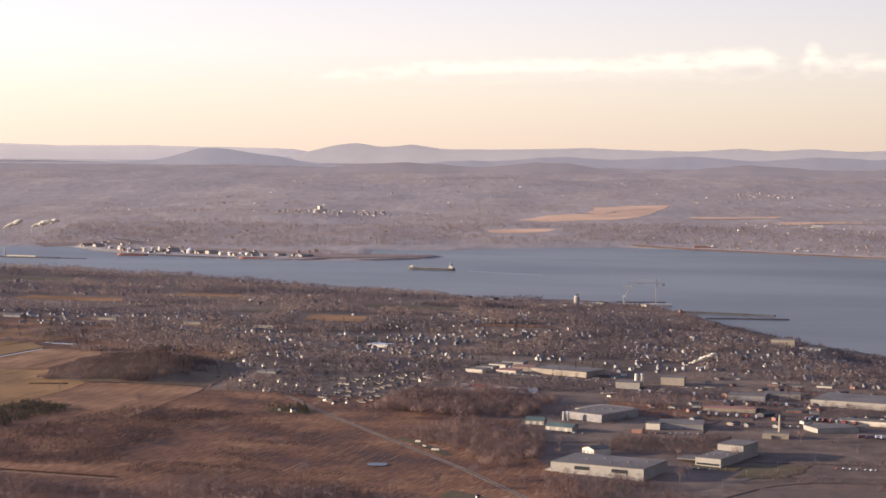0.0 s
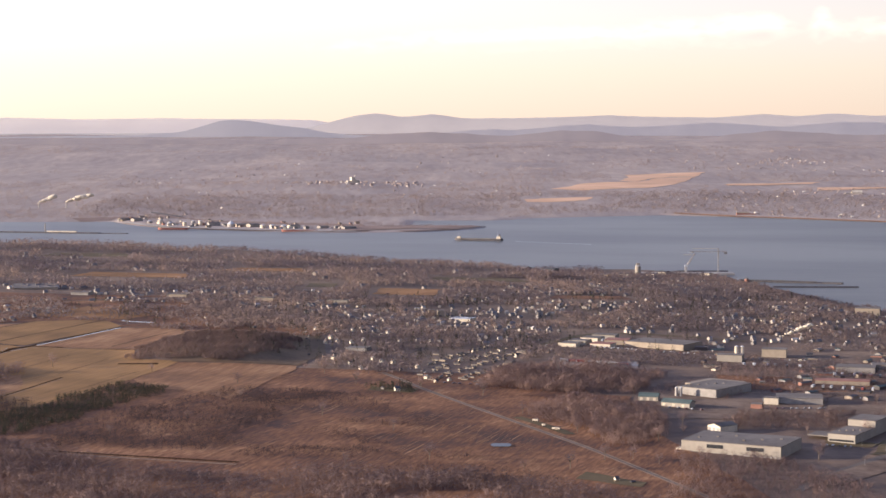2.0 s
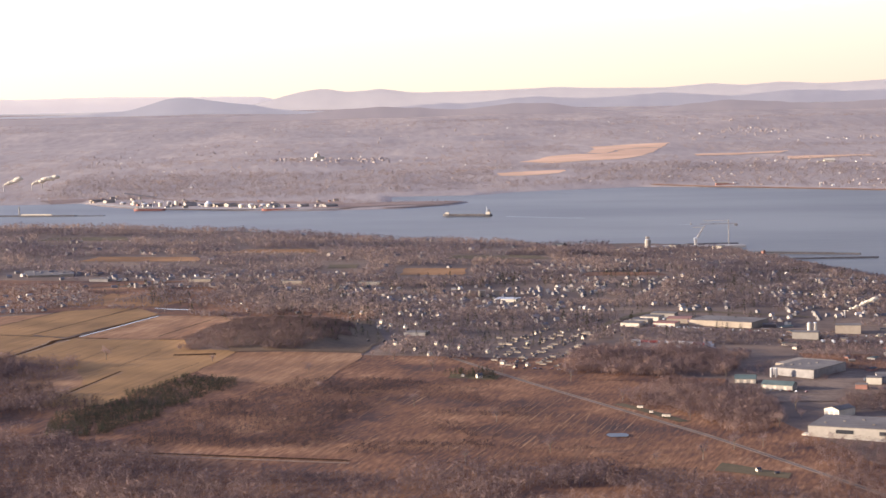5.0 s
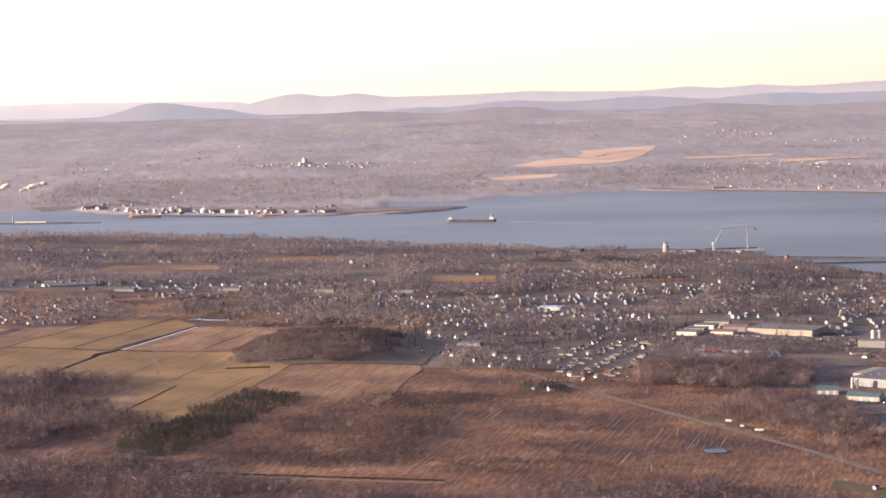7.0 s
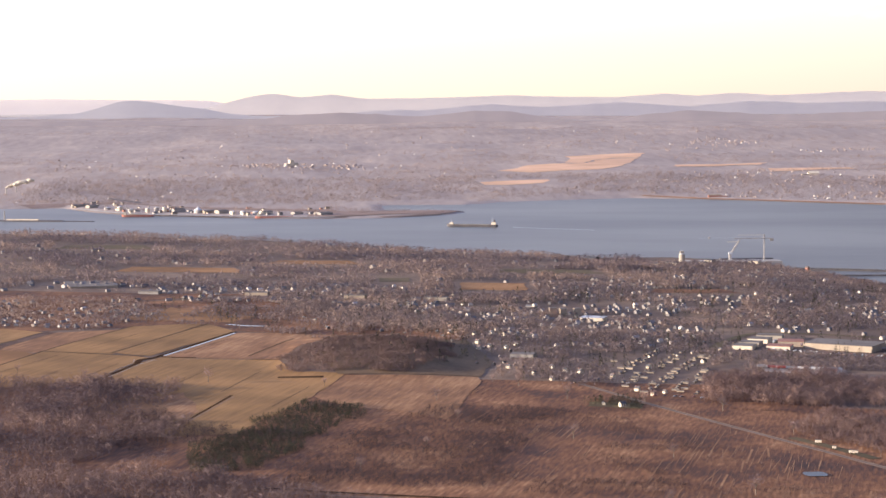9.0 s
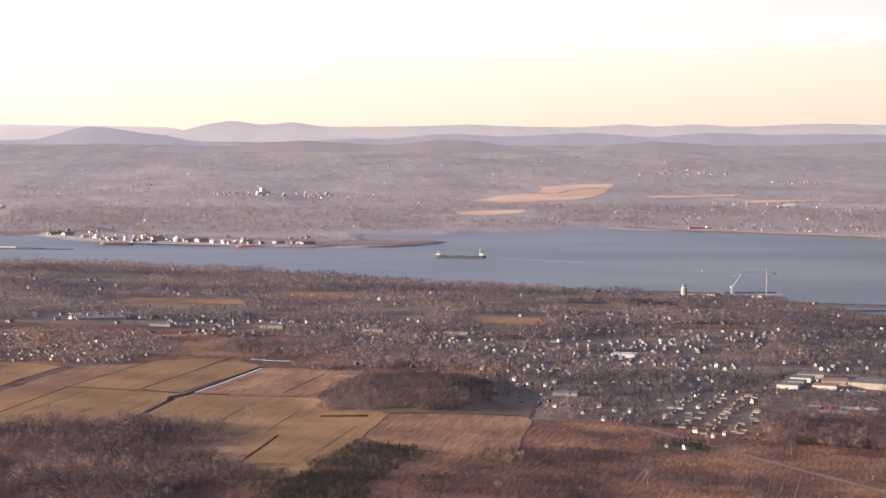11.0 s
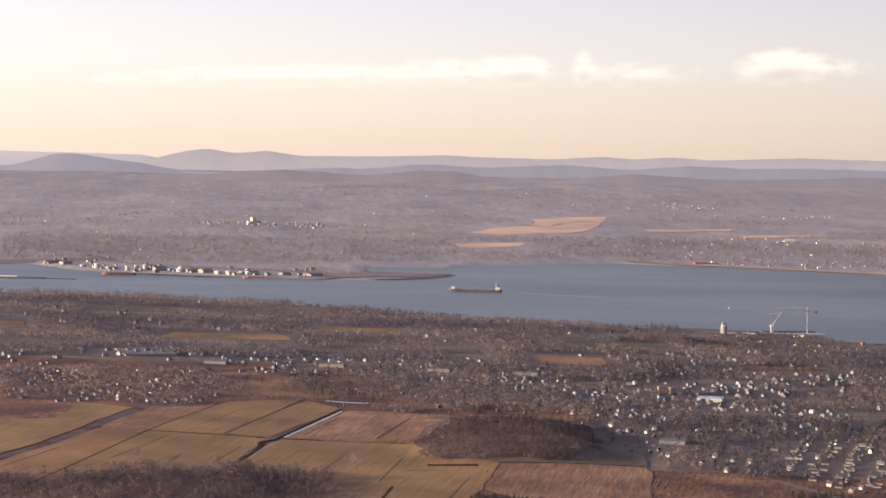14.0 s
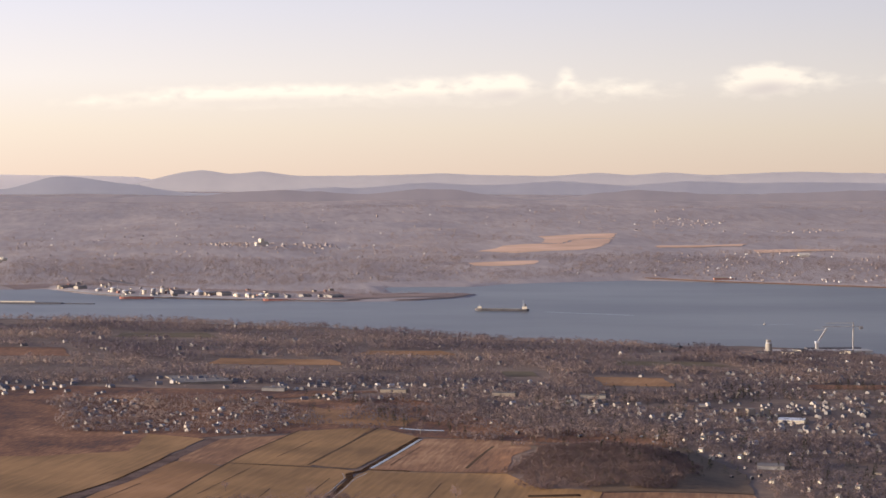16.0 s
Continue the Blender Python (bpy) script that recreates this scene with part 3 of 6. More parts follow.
strip("canal", [(-165.8, 700), (-157.9, 721.5), (-145.9, 756)], 1.0, M_CANAL, "straight canal reflecting the pale sky", "canal", lift=0.30)
strip("canal", [(-149.5, 780), (-144, 776.5), (-136.5, 775.5)], 2.4, M_CANAL, "small pale reservoir", "pond", lift=0.3)
for a, b in (((-198, 652), (-194, 668)), ((-186, 655), (-178, 684)), ((-160, 640), (-150, 676)), ((-146, 630), (-136, 668)), ((-132, 606), (-122, 640)), ((-240, 640), (-226, 676)), ((-160, 706), (-148, 740)), ((-212, 660), (-198, 700)), ((-190, 720), (-178, 752))):
    strip("furrow", [a, b], 0.26, M_ROUGH_DARK, "faint dark furrow in the pasture", "furrow", lift=0.26)
strip("verge", [(-46, 645), (-30, 603), (-9, 555), (9, 514), (21, 482), (40, 430)], 2.0, M_VERGE, "pale dry grass verge along the road", "verge", lift=0.14)
strip("road", [(-46, 645), (-30, 603), (-9, 555), (9, 514), (21, 482), (40, 430)], 0.6, M_ROAD, "straight country road with pale verges", "road")
strip("road", [(52, 462), (62, 480), (76, 499), (92, 521), (113, 548), (127, 565), (160, 590)], 2.6, M_ROAD, "curving grey road by the factory", "road")
strip("road", [(58, 470), (67, 480), (84, 501), (98, 508), (117, 507), (150, 503)], 8.5, M_GRAVEL, "broad gravel road round the bend", "road", lift=0.22)
drape("gravel_yard", [(74, 535), (130, 530), (150, 590), (84, 590)], M_GRAVEL, "bare grey-brown industrial yard", "yard")
drape("gravel_yard", [(28, 560), (74, 560), (90, 612), (30, 612)], M_GRAVEL, "trodden grey yard between the sheds", "yard")
drape("gravel_yard", [(22, 704), (120, 668), (130, 706), (24, 716)], M_GRAVEL, "pale gravel ground round the shopping sheds", "yard")
drape("gravel_yard", [(80, 610), (160, 600), (170, 660), (84, 665)], M_GRAVEL, "grey yard with parked lorries", "yard")
GLADES = [(-92, -72, 938, 976), (-60, -26, 905, 948), (-206, -150, 984, 1012), (-34, 16, 1000, 1024), (-336, -262, 1006, 1050), (-140, -96, 1040, 1066), (-250, -200, 1120, 1150), (20, 60, 905, 925)]
for k, (x0, x1, y0, y1) in enumerate(GLADES[2:]):
    drape("glade", [(x0, y0), (x1, y0 + 3), (x1 - 4, y1), (x0 + 5, y1 - 2)], (M_PASTURE, M_GRASS, M_BRUSH)[k % 3], ("tan meadow among the river woods", "dull green meadow among the woods", "russet clearing among the river woods")[k % 3], "meadow", n=8, m=8)
drape("lawn", [(-90, 945), (-77, 945), (-76, 966), (-90, 966)], M_GRASS, "bright green playing field", "lawn", n=5, m=5)
drape("pasture", [(-58, 912), (-30, 912), (-27, 945), (-56, 945)], M_PASTURE, "small tan meadow among trees", n=5, m=5)
FAR_FIELDS = [(95, 240, 2285, 2440), (185, 325, 2400, 2630), (58, 142, 2085, 2165), (305, 440, 2358, 2455)]
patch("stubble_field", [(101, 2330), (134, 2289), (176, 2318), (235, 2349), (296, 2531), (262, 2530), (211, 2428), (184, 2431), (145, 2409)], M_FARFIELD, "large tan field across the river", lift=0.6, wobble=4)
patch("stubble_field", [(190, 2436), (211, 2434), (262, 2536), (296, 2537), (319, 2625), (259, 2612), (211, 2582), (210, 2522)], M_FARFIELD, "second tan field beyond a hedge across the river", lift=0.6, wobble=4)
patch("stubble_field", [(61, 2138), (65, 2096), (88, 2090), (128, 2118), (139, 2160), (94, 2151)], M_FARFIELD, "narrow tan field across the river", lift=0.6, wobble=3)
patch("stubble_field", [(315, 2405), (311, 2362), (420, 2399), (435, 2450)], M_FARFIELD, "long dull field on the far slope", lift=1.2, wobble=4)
v = [(-12.6 + 2.6 * math.cos(a), 516 + 3.0 * math.sin(a) + 0.5 * math.sin(3 * a), float(terrain(-12.8, 516)) + 0.12) for a in np.linspace(0, 2 * math.pi, 28, endpoint=False)]
tagged(link_mesh("pond", v, [tuple(range(28))], M_POND), "small oval pond in the brown field", "pond", kind="structure")
strip("ditch", [(-135, 506), (-121, 501), (-76, 490)], 1.3, M_DITCH, "dark straight ditch below the brush field", "ditch")
strip("verge", [(-135, 503), (-121, 498), (-76, 487)], 1.2, M_VERGE, "pale grassy edge of a ditch", "verge")
strip("ditch", [(-131, 656), (-118, 655)], 2.6, M_DITCH, "short dark sunken pool in the pasture", "ditch")
drape("lawn", [(3, 474), (18, 464), (20, 470), (6, 482)], M_GRASS, "green lawn round a small house", "lawn", n=6, m=6)
drape("lawn", [(-50, 606), (-36, 602), (-34, 610), (-48, 614)], M_GRASS, "green garden round the farmhouse", "lawn", n=6, m=6)
drape("lawn", [(70, 520), (80, 518), (84, 524), (72, 530)], M_GRASS, "grass verge before the factory", "lawn", n=6, m=6)
strip("verge", [(7, 718), (13, 734), (20, 748), (31, 764), (50, 763), (68, 754), (84, 744)], 3.2, M_GRASS, "curved grassy bank round the shopping sheds", "bank", lift=0.3)
strip("verge", [(-7, 560), (-1, 549), (6, 533)], 3.2, M_GRASS, "dull grass round the trailers", "verge", lift=0.24)
drape("gravel_yard", [(12, 668), (36, 662), (38, 680), (14, 684)], M_CONCRETE, "pale concrete yard behind the wood", "yard", n=6, m=6)
drape("stubble_field", [(-14, 604), (26, 588), (28, 600), (-14, 614)], M_BRUSH, "narrow strip of tan grass before the wood", n=8, m=8)
drape("brush_field", [(-120, 1654), (-4, 1698), (13, 1736), (-104, 1722)], M_PORTLAND, "russet spit of rough land across the river", n=12, m=8, lift=0.4)
drape("brush_field", [(60, 620), (90, 612), (120, 640), (60, 650)], M_BRUSH, "rough brown ground between the works", n=10, m=8)
drape("brush_field", [(110, 480), (160, 480), (170, 560), (130, 545)], M_BRUSH, "rough brown ground beside the road", n=10, m=10)
drape("lawn", [(78, 508), (92, 508), (104, 530), (86, 530)], M_GRASS, "dull grass between the roads", "lawn", n=8, m=8)
drape("brush_field", [(-148, 762), (-72, 738), (-68, 768), (-140, 804)], M_BRUSH, "brown rough grass behind the fields", n=10, m=10)
drape("pasture", [(-188, 792), (-148, 784), (-140, 806), (-172, 836)], M_PASTURE, "ochre meadow beside the estate", n=10, m=10)
drape("brush_field", [(62, 440), (150, 450), (150, 498), (84, 494)], M_GROUND, "dark bare ground inside the bend of the road", n=10, m=10)
drape("orchard_field", [(-420, 850), (-215, 842), (-140, 866), (-130, 884), (-420, 905)][:2] + [(-140, 884), (-420, 905)], M_BRUSH, "reddish field behind the estate", "field", n=14, m=8)
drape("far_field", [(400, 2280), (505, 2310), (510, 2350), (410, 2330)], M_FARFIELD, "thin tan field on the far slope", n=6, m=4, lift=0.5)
# furrows and wheel tracks that catch the light in the brush field
g = np.random.default_rng(19)
v, f = [], []
for k in range(900):
    x, y, n = g.uniform(-112, 22), g.uniform(470, 600), g.uniform(3, 20)
    if value_noise(np.array(x / 16), np.array(y / 22), 77) + 0.5 * g.random() < 0.1:
        continue
    if x > -34 + (603 - y) * 0.40 or x < -118 + (600 - y) * 0.3:
        continue
    a = radians(72 + g.normal() * 2.5)
    w = g.uniform(0.05, 0.18) + 0.4 * (g.random() > 0.95)
    pts = [(x + math.cos(a) * n * s, y + math.sin(a) * n * s) for s in np.linspace(0, 1, 8)]
    i = len(v)
    for px, py in pts:
        for sx in (-w / 2, w / 2):
            v.append((px + sx, py, float(terrain(px, py)) - 0.008))
    f += [(i + 2 * j, i + 2 * j + 1, i + 2 * j + 3, i + 2 * j + 2) for j in range(7)]
# worked strips: rows of pale stubble side by side
for cx, cy, count, gap in ((-44, 530, 12, 1.5), (-80, 512, 8, 1.9), (-66, 568, 10, 2.2), (-25, 533, 9, 1.7), (-93, 634, 9, 2.0), (-80, 633, 8, 1.8), (-37, 556, 9, 1.6), (-101, 602, 7, 1.8), (-56, 545, 7, 2.4), (-30, 570, 8, 2.0)):
    for k in range(count):
        if g.random() < 0.2:
            continue
        a, n, w = radians(71.5 + g.normal() * 0.7), g.uniform(8, 26), g.uniform(0.12, 0.30)
        x, y = cx + (k - count / 2) * gap + g.normal() * 0.2, cy - n / 2 + g.normal() * 4
        i = len(v)
        for q in np.linspace(0, 1, 8):
            px, py = x + math.cos(a) * n * q + 0.03 * g.normal(), y + math.sin(a) * n * q
            for sx in (-w / 2, w / 2):
                v.append((px + sx, py, float(terrain(px, py)) + (0.06 if py > 604 else -0.008)))
        f += [(i + 2 * j, i + 2 * j + 1, i + 2 * j + 3, i + 2 * j + 2) for j in range(7)]
# trodden loops in the tan ground below the pond
for k in range(46):
    x, y, a = g.uniform(-26, -4), g.uniform(482, 508), g.uniform(0, 3.14)
    pts, w = [], g.uniform(0.08, 0.35)
    for s in range(8):
        pts.append((x, y))
        a += g.normal() * 0.35
        x, y = x + 0.9 * math.cos(a), y + 0.9 * math.sin(a)
    i = len(v)
    for px, py in pts:
        for sx in (-w / 2, w / 2):
            v.append((px + sx, py, float(terrain(px, py)) - 0.006))
    f += [(i + 2 * j, i + 2 * j + 1, i + 2 * j + 3, i + 2 * j + 2) for j in range(7)]
tagged(link_mesh("furrows", v, f, M_STUBBLE_ROW), "pale furrows and old wheel tracks in the brush", "furrows", kind="stuff")

# ---- trees ----
def inside(poly, x, y):
    """Which places lie inside a polygon of the plan."""
    r = np.zeros(len(x), bool)
    for (x0, y0), (x1, y1) in zip(poly, poly[1:] + poly[:1]):
        hit = ((y0 > y) != (y1 > y)) & (x < (x1 - x0) * (y - y0) / ((y1 - y0) or 1e-9) + x0)
        r ^= hit
    return r


def scatter(poly, spacing, ragged=0.0, seed=0, patch=24, band=0.8):
    """Random places in a polygon, about one to a square of that spacing; ragged thins them by noise."""
    g = np.random.default_rng(seed)
    a = np.array(poly, float)
    lo, hi = a.min(0), a.max(0)
    n = int((hi[0] - lo[0]) * (hi[1] - lo[1]) / spacing**2)
    p = lo + g.random((n, 2)) * (hi - lo)
    ok = inside(poly, p[:, 0] + 3 * value_noise(p[:, 0] / 7, p[:, 1] / 7, seed), p[:, 1] + 5 * value_noise(p[:, 0] / 9, p[:, 1] / 9, seed + 1))
    if ragged:
        ok &= value_noise(p[:, 0] / patch, p[:, 1] / (patch / band), seed + 2) + 0.6 * value_noise(p[:, 0] / 9, p[:, 1] / 11, seed + 4) > ragged
    return p[ok]


def thicket(name, places, low, high, twigs, material, label, seed=0, wide=0.34, needle=False, category="trees", twig=0.030, spray=1.0, mass=0.0):
    """Many bare trees: a tapered stem each and a crown of thin upward twigs, uneven in outline."""
    g = np.random.default_rng(seed)
    n = len(places)
    z = terrain(places[:, 0], places[:, 1]) - 0.1
    h = (low + (high - low) * g.random(n) ** 1.3) * (1 + 0.30 * value_noise(places[:, 0] / 12, places[:, 1] / 20, seed) + 0.12 * value_noise(places[:, 0] / 4, places[:, 1] / 6, seed + 5))
    base = np.concatenate([places, z[:, None]], 1)
    # stems: three-sided cones
    ang = g.random(n) * 6.28
    r = 0.018 * h + 0.02
    ring = [base + np.stack([r * np.cos(ang + k * 2.094), r * np.sin(ang + k * 2.094), 0 * r], 1) for k in range(3)]
    tip = base + np.stack([0.03 * h * g.normal(size=n), 0.03 * h * g.normal(size=n), h * 0.92], 1)
    sv = np.stack([*ring, tip], 1).reshape(-1, 3)
    k = np.arange(n)[:, None] * 4
    sf = np.concatenate([k + [0, 1, 3], k + [1, 2, 3], k + [2, 0, 3]], 0)
    # twigs
    m = n * twigs
    own = np.repeat(np.arange(n), twigs)
    H = h[own]
    s = g.random(m)
    if needle:
        level = 0.06 + 0.9 * s
        reach = wide * (1.05 - level) * 1.2
    else:
        level = 0.30 + 0.66 * s
        reach = wide * np.sqrt(np.clip(1 - ((level - 0.58) / 0.45) ** 2, 0.02, 1)) * (0.75 + 0.5 * g.random(n))[own]
    a = g.random(m) * 6.283
    clump = (np.arange(m) % twigs) < mass * twigs
    rad = reach * np.where(clump, 0.25 + 0.35 * g.random(m), np.sqrt(0.15 + 0.85 * g.random(m)) * 1.12) * H
    mid = base[own] + np.stack([rad * np.cos(a), rad * np.sin(a), level * H], 1)
    out = np.stack([np.cos(a), np.sin(a), 0 * a], 1)
    # each spray is shaded as part of its rounded crown
    face = np.stack([rad * np.cos(a), rad * np.sin(a), (level - (0.3 if needle else 0.5)) * H * 0.9], 1)
    face = face / (np.linalg.norm(face, axis=1, keepdims=True) + 1e-9)
    if needle:
        way = out * (0.5 + 0.3 * g.random(m))[:, None] + np.array([0, 0, -0.25])
        length, fat = 0.17 * H, 0.055 * H
    else:
        way = out * (0.4 + 0.5 * g.random(m))[:, None] + g.normal(size=(m, 3)) * 0.38 + np.array([0, 0, 0.42])
        length, fat = spray * (0.12 + 0.20 * g.random(m)) * H, twig * H * (0.5 + g.random(m))
    lie = np.cross(face, g.normal(size=(m, 3))) + np.array([0, 0, 0.35])
    way = np.where(clump[:, None], lie, way)
    length, fat = np.where(clump, wide * (0.55 + 0.5 * g.random(m)) * H, length), np.where(clump, wide * (0.42 + 0.4 * g.random(m)) * H, fat)
    way = way / np.linalg.norm(way, axis=1, keepdims=True)
    side = np.cross(way, np.where(clump[:, None], face, g.normal(size=(m, 3))))
    side /= np.linalg.norm(side, axis=1, keepdims=True) + 1e-9
    face = face * 0.6 + 0.22 * g.normal(size=(m, 3)) + np.array([0, 0, 0.35])
    side = np.where((np.cross(side, way) * face).sum(1, keepdims=True) < 0, -side, side)
    L, Fa = length[:, None], fat[:, None]
    tv = np.stack([mid - way * L * 0.5 - side * Fa * 0.5, mid - way * L * 0.3 + side * Fa * 0.6, mid + way * L * 0.6], 1).reshape(-1, 3)
    stem = np.repeat(np.array([[0, 0, 1.0]]), len(sv), 0)
    stem[:, :2] = sv[:, :2] - np.repeat(base[:, :2], 4, 0)
    normals = np.concatenate([stem, np.repeat(face, 3, 0)], 0)
    normals /= np.linalg.norm(normals, axis=1, keepdims=True) + 1e-9
    verts = np.concatenate([sv, tv], 0)
    faces = np.concatenate([sf, len(sv) + np.arange(m * 3).reshape(-1, 3)], 0)
    me = bpy.data.meshes.new(name)
    me.vertices.add(len(verts))
    me.vertices.foreach_set("co", verts.astype(np.float32).ravel())
    me.loops.add(faces.size)
    me.loops.foreach_set("vertex_index", faces.astype(np.int32).ravel())
    me.polygons.add(len(faces))
    me.polygons.foreach_set("loop_start", np.arange(0, faces.size, 3, dtype=np.int32))
    me.materials.append(material)
    me.update(calc_edges=True)
    me.normals_split_custom_set_from_vertices(normals.tolist())
    return tagged(new(name, me), label, category, kind="stuff")


# ---- buildings ----
def part(name, bm, material, parent, label=""):
    """Links a bmesh as one mesh object under a thing or a part."""
    me = bpy.data.meshes.new(name)
    bm.to_mesh(me)
    bm.free()
    me.materials.append(material)
    ob = new(name, me)
    ob.parent = parent
    return tagged(ob, label)


def box(bm, x0, x1, y0, y1, z0, z1):
    v = [bm.verts.new(p) for p in ((x0, y0, z0), (x1, y0, z0), (x1, y1, z0), (x0, y1, z0), (x0, y0, z1), (x1, y0, z1), (x1, y1, z1), (x0, y1, z1))]
    for f in ((0, 3, 2, 1), (4, 5, 6, 7), (0, 1, 5, 4), (1, 2, 6, 5), (2, 3, 7, 6), (3, 0, 4, 7)):
        bm.faces.new([v[i] for i in f])


def solid(*dims):
    bm = bmesh.new()
    box(bm, *dims)
    return bm


def tube(r, z0, z1, r2=None, n=14, x=0.0, y=0.0):
    bm = bmesh.new()
    r2 = r if r2 is None else r2
    lo = [bm.verts.new((x + r * math.cos(k * 6.2832 / n), y + r * math.sin(k * 6.2832 / n), z0)) for k in range(n)]
    hi = [bm.verts.new((x + r2 * math.cos(k * 6.2832 / n), y + r2 * math.sin(k * 6.2832 / n), z1)) for k in range(n)]
    for k in range(n):
        bm.faces.new((lo[k], lo[(k + 1) % n], hi[(k + 1) % n], hi[k]))
    bm.faces.new(hi)
    bm.faces.new(lo[::-1])
    return bm


def gable(w, d, h, ridge, over=0.15):
    """A pitched roof with thickness over a body w by d, eaves at h."""
    bm = bmesh.new()
    x, y, t = w / 2 + over, d / 2 + over, 0.09
    rows = []
    for xx in (-x, x):
        rows.append([bm.verts.new((xx, *p)) for p in ((-y, h - t), (-y, h), (0, ridge + t), (y, h), (y, h - t), (0, ridge - t * 0.2))])
    for i in range(6):
        j = (i + 1) % 6
        bm.faces.new((rows[0][i], rows[0][j], rows[1][j], rows[1][i]))
    bm.faces.new(rows[0][::-1])
    bm.faces.new(rows[1])
    return bm


def body(w, d, h, ridge):
    """House walls with gables."""
    bm = bmesh.new()
    a = [bm.verts.new(p) for p in ((-w / 2, -d / 2, -0.6), (w / 2, -d / 2, -0.6), (w / 2, d / 2, -0.6), (-w / 2, d / 2, -0.6))]
    b = [bm.verts.new(p) for p in ((-w / 2, -d / 2, h), (w / 2, -d / 2, h), (w / 2, d / 2, h), (-w / 2, d / 2, h))]
    g = [bm.verts.new((-w / 2, 0, ridge)), bm.verts.new((w / 2, 0, ridge))]
    bm.faces.new((a[0], a[1], b[1], b[0]))
    bm.faces.new((a[2], a[3], b[3], b[2]))
    bm.faces.new((a[1], a[2], b[2], g[1], b[1]))
    bm.faces.new((a[3], a[0], b[0], g[0], b[3]))
    bm.faces.new(a[::-1])
    bm.faces.new((b[0], b[1], g[1], g[0]))
    bm.faces.new((b[2], b[3], g[0], g[1]))
    return bm


def thing(name, label, category, x, y, turn=0.0, z=None, group=""):
    ob = new(name)
    ob.matrix_basis = pose(x, y, float(terrain(x, y)) if z is None else z, 0, 0, turn)
    return tagged(ob, label, category, group)


def house(w, d, h, ridge, wall, roof, label, windows=3, chimney=True, kind="house", group="houses of the town"):
    ob = thing(kind, label, kind.replace("_", " "), 0, 0, 0, 0, group)
    part("wall", body(w, d, h, ridge), wall, ob)
    top = part("roof", gable(w, d, h, ridge), roof, ob)
    if chimney:
        part("chimney", solid(w * 0.2, w * 0.2 + 0.22, 0.1, 0.32, h, ridge + 0.3), M_BRICK, top)
    for k in range(windows):
        x = (k + 0.5) / windows * w - w / 2
        part("window", solid(x - 0.16, x + 0.16, -d / 2 - 0.03, -d / 2 + 0.02, h * 0.42, h * 0.8), M_DARK, ob)
    part("door", solid(w * 0.05, w * 0.05 + 0.24, -d / 2 - 0.04, -d / 2 + 0.02, -0.05, h * 0.38 + 0.2), M_BRICK, ob)
    return ob


HOUSES = [
    house(2.0, 1.5, 0.8, 1.4, M_WALL, M_ROOF, "small detached house with a pitched shingle roof"),
    house(1.6, 1.6, 1.0, 1.6, M_WALL, M_ROOF, "square two-storey house with a gabled roof", 2),
    house(2.4, 1.4, 0.62, 1.05, M_WALL, M_ROOF, "long low bungalow with a dark roof", 4),
    house(1.7, 1.5, 1.0, 1.6, M_WHITE, M_ROOF, "white-sided house catching the low sun", 2),
    house(1.4, 1.3, 0.8, 1.35, M_WHITE, M_ROOF, "little white house with a grey roof", 2, False),
    house(3.0, 1.0, 0.5, 0.66, M_TAN, M_FLATROOF, "long narrow mobile home with a shallow grey roof", 3, False, "mobile_home", "mobile homes in rows"),
]
used = [False] * len(HOUSES)


def put_house(k, x, y, turn, size=0.72):
    size = 0.82 if k == 5 else size
    m = pose(x, y, float(terrain(x, y)), 0, 0, turn) @ Matrix.Scale(size, 4)
    if not used[k]:
        used[k] = True
        HOUSES[k].matrix_basis = m
    else:
        copy_thing(HOUSES[k], m)


taken, open_spots = [], []


def free(x, y, gap):
    for a, b in taken:
        if abs(a - x) < gap and abs(b - y) < gap * 1.2:
            return False
    taken.append((x, y))
    return True


def estate(poly, spacing, limit, turn, seed, kinds=(0, 1, 2, 3, 4), gap=3.0, clear=False):
    """Houses in rows along a street direction."""
    g = np.random.default_rng(seed)
    a = np.array(poly, float)
    lo, hi = a.min(0) - 5, a.max(0) + 5
    c, s = math.cos(radians(turn)), math.sin(radians(turn))
    spots = []
    mid, reach = (lo + hi) / 2, np.linalg.norm(hi - lo) / 2
    for i in range(int(-reach / spacing), int(reach / spacing) + 1):
        for j in range(int(-reach / spacing), int(reach / spacing) + 1):
            u, v = i * spacing + g.normal() * 0.4, (j + (0.22 if j % 2 else -0.22)) * spacing * 1.5 + g.normal() * 0.4
            spots.append((mid[0] + c * u - s * v, mid[1] + s * u + c * v))
    spots = np.array(spots)
    spots = spots[inside(poly, spots[:, 0], spots[:, 1])]
    g.shuffle(spots)
    n = 0
    for x, y in spots:
        if n >= limit or not free(x, y, gap):
            continue
        if clear:
            open_spots.append((float(x), float(y)))
        put_house(int(g.choice(kinds)), float(x), float(y), turn + float(g.choice((0, 90, 180))) + float(g.normal() * 5))
        n += 1


# ---- large sheds and works ----
def shed(name, label, corner, along, deep, high, wall, roof, category="building", low=0.0):
    """A flat-roofed hall: front from corner to along, going back by deep; its walls, a roof slab with a low rim."""
    (x0, y0), (x1, y1) = corner, along
    w, turn = math.hypot(x1 - x0, y1 - y0), math.degrees(math.atan2(y1 - y0, x1 - x0))
    z = min(float(terrain(x0, y0)), float(terrain(x1, y1)))
    ob = thing(name, label, category, x0, y0, turn, z)
    part("wall", solid(0, w, 0, deep, -1.0, high), wall, ob)
    bm = solid(-0.08, w + 0.08, -0.08, deep + 0.08, high, high + 0.12)
    part("roof", bm, roof, ob)
    return ob, w


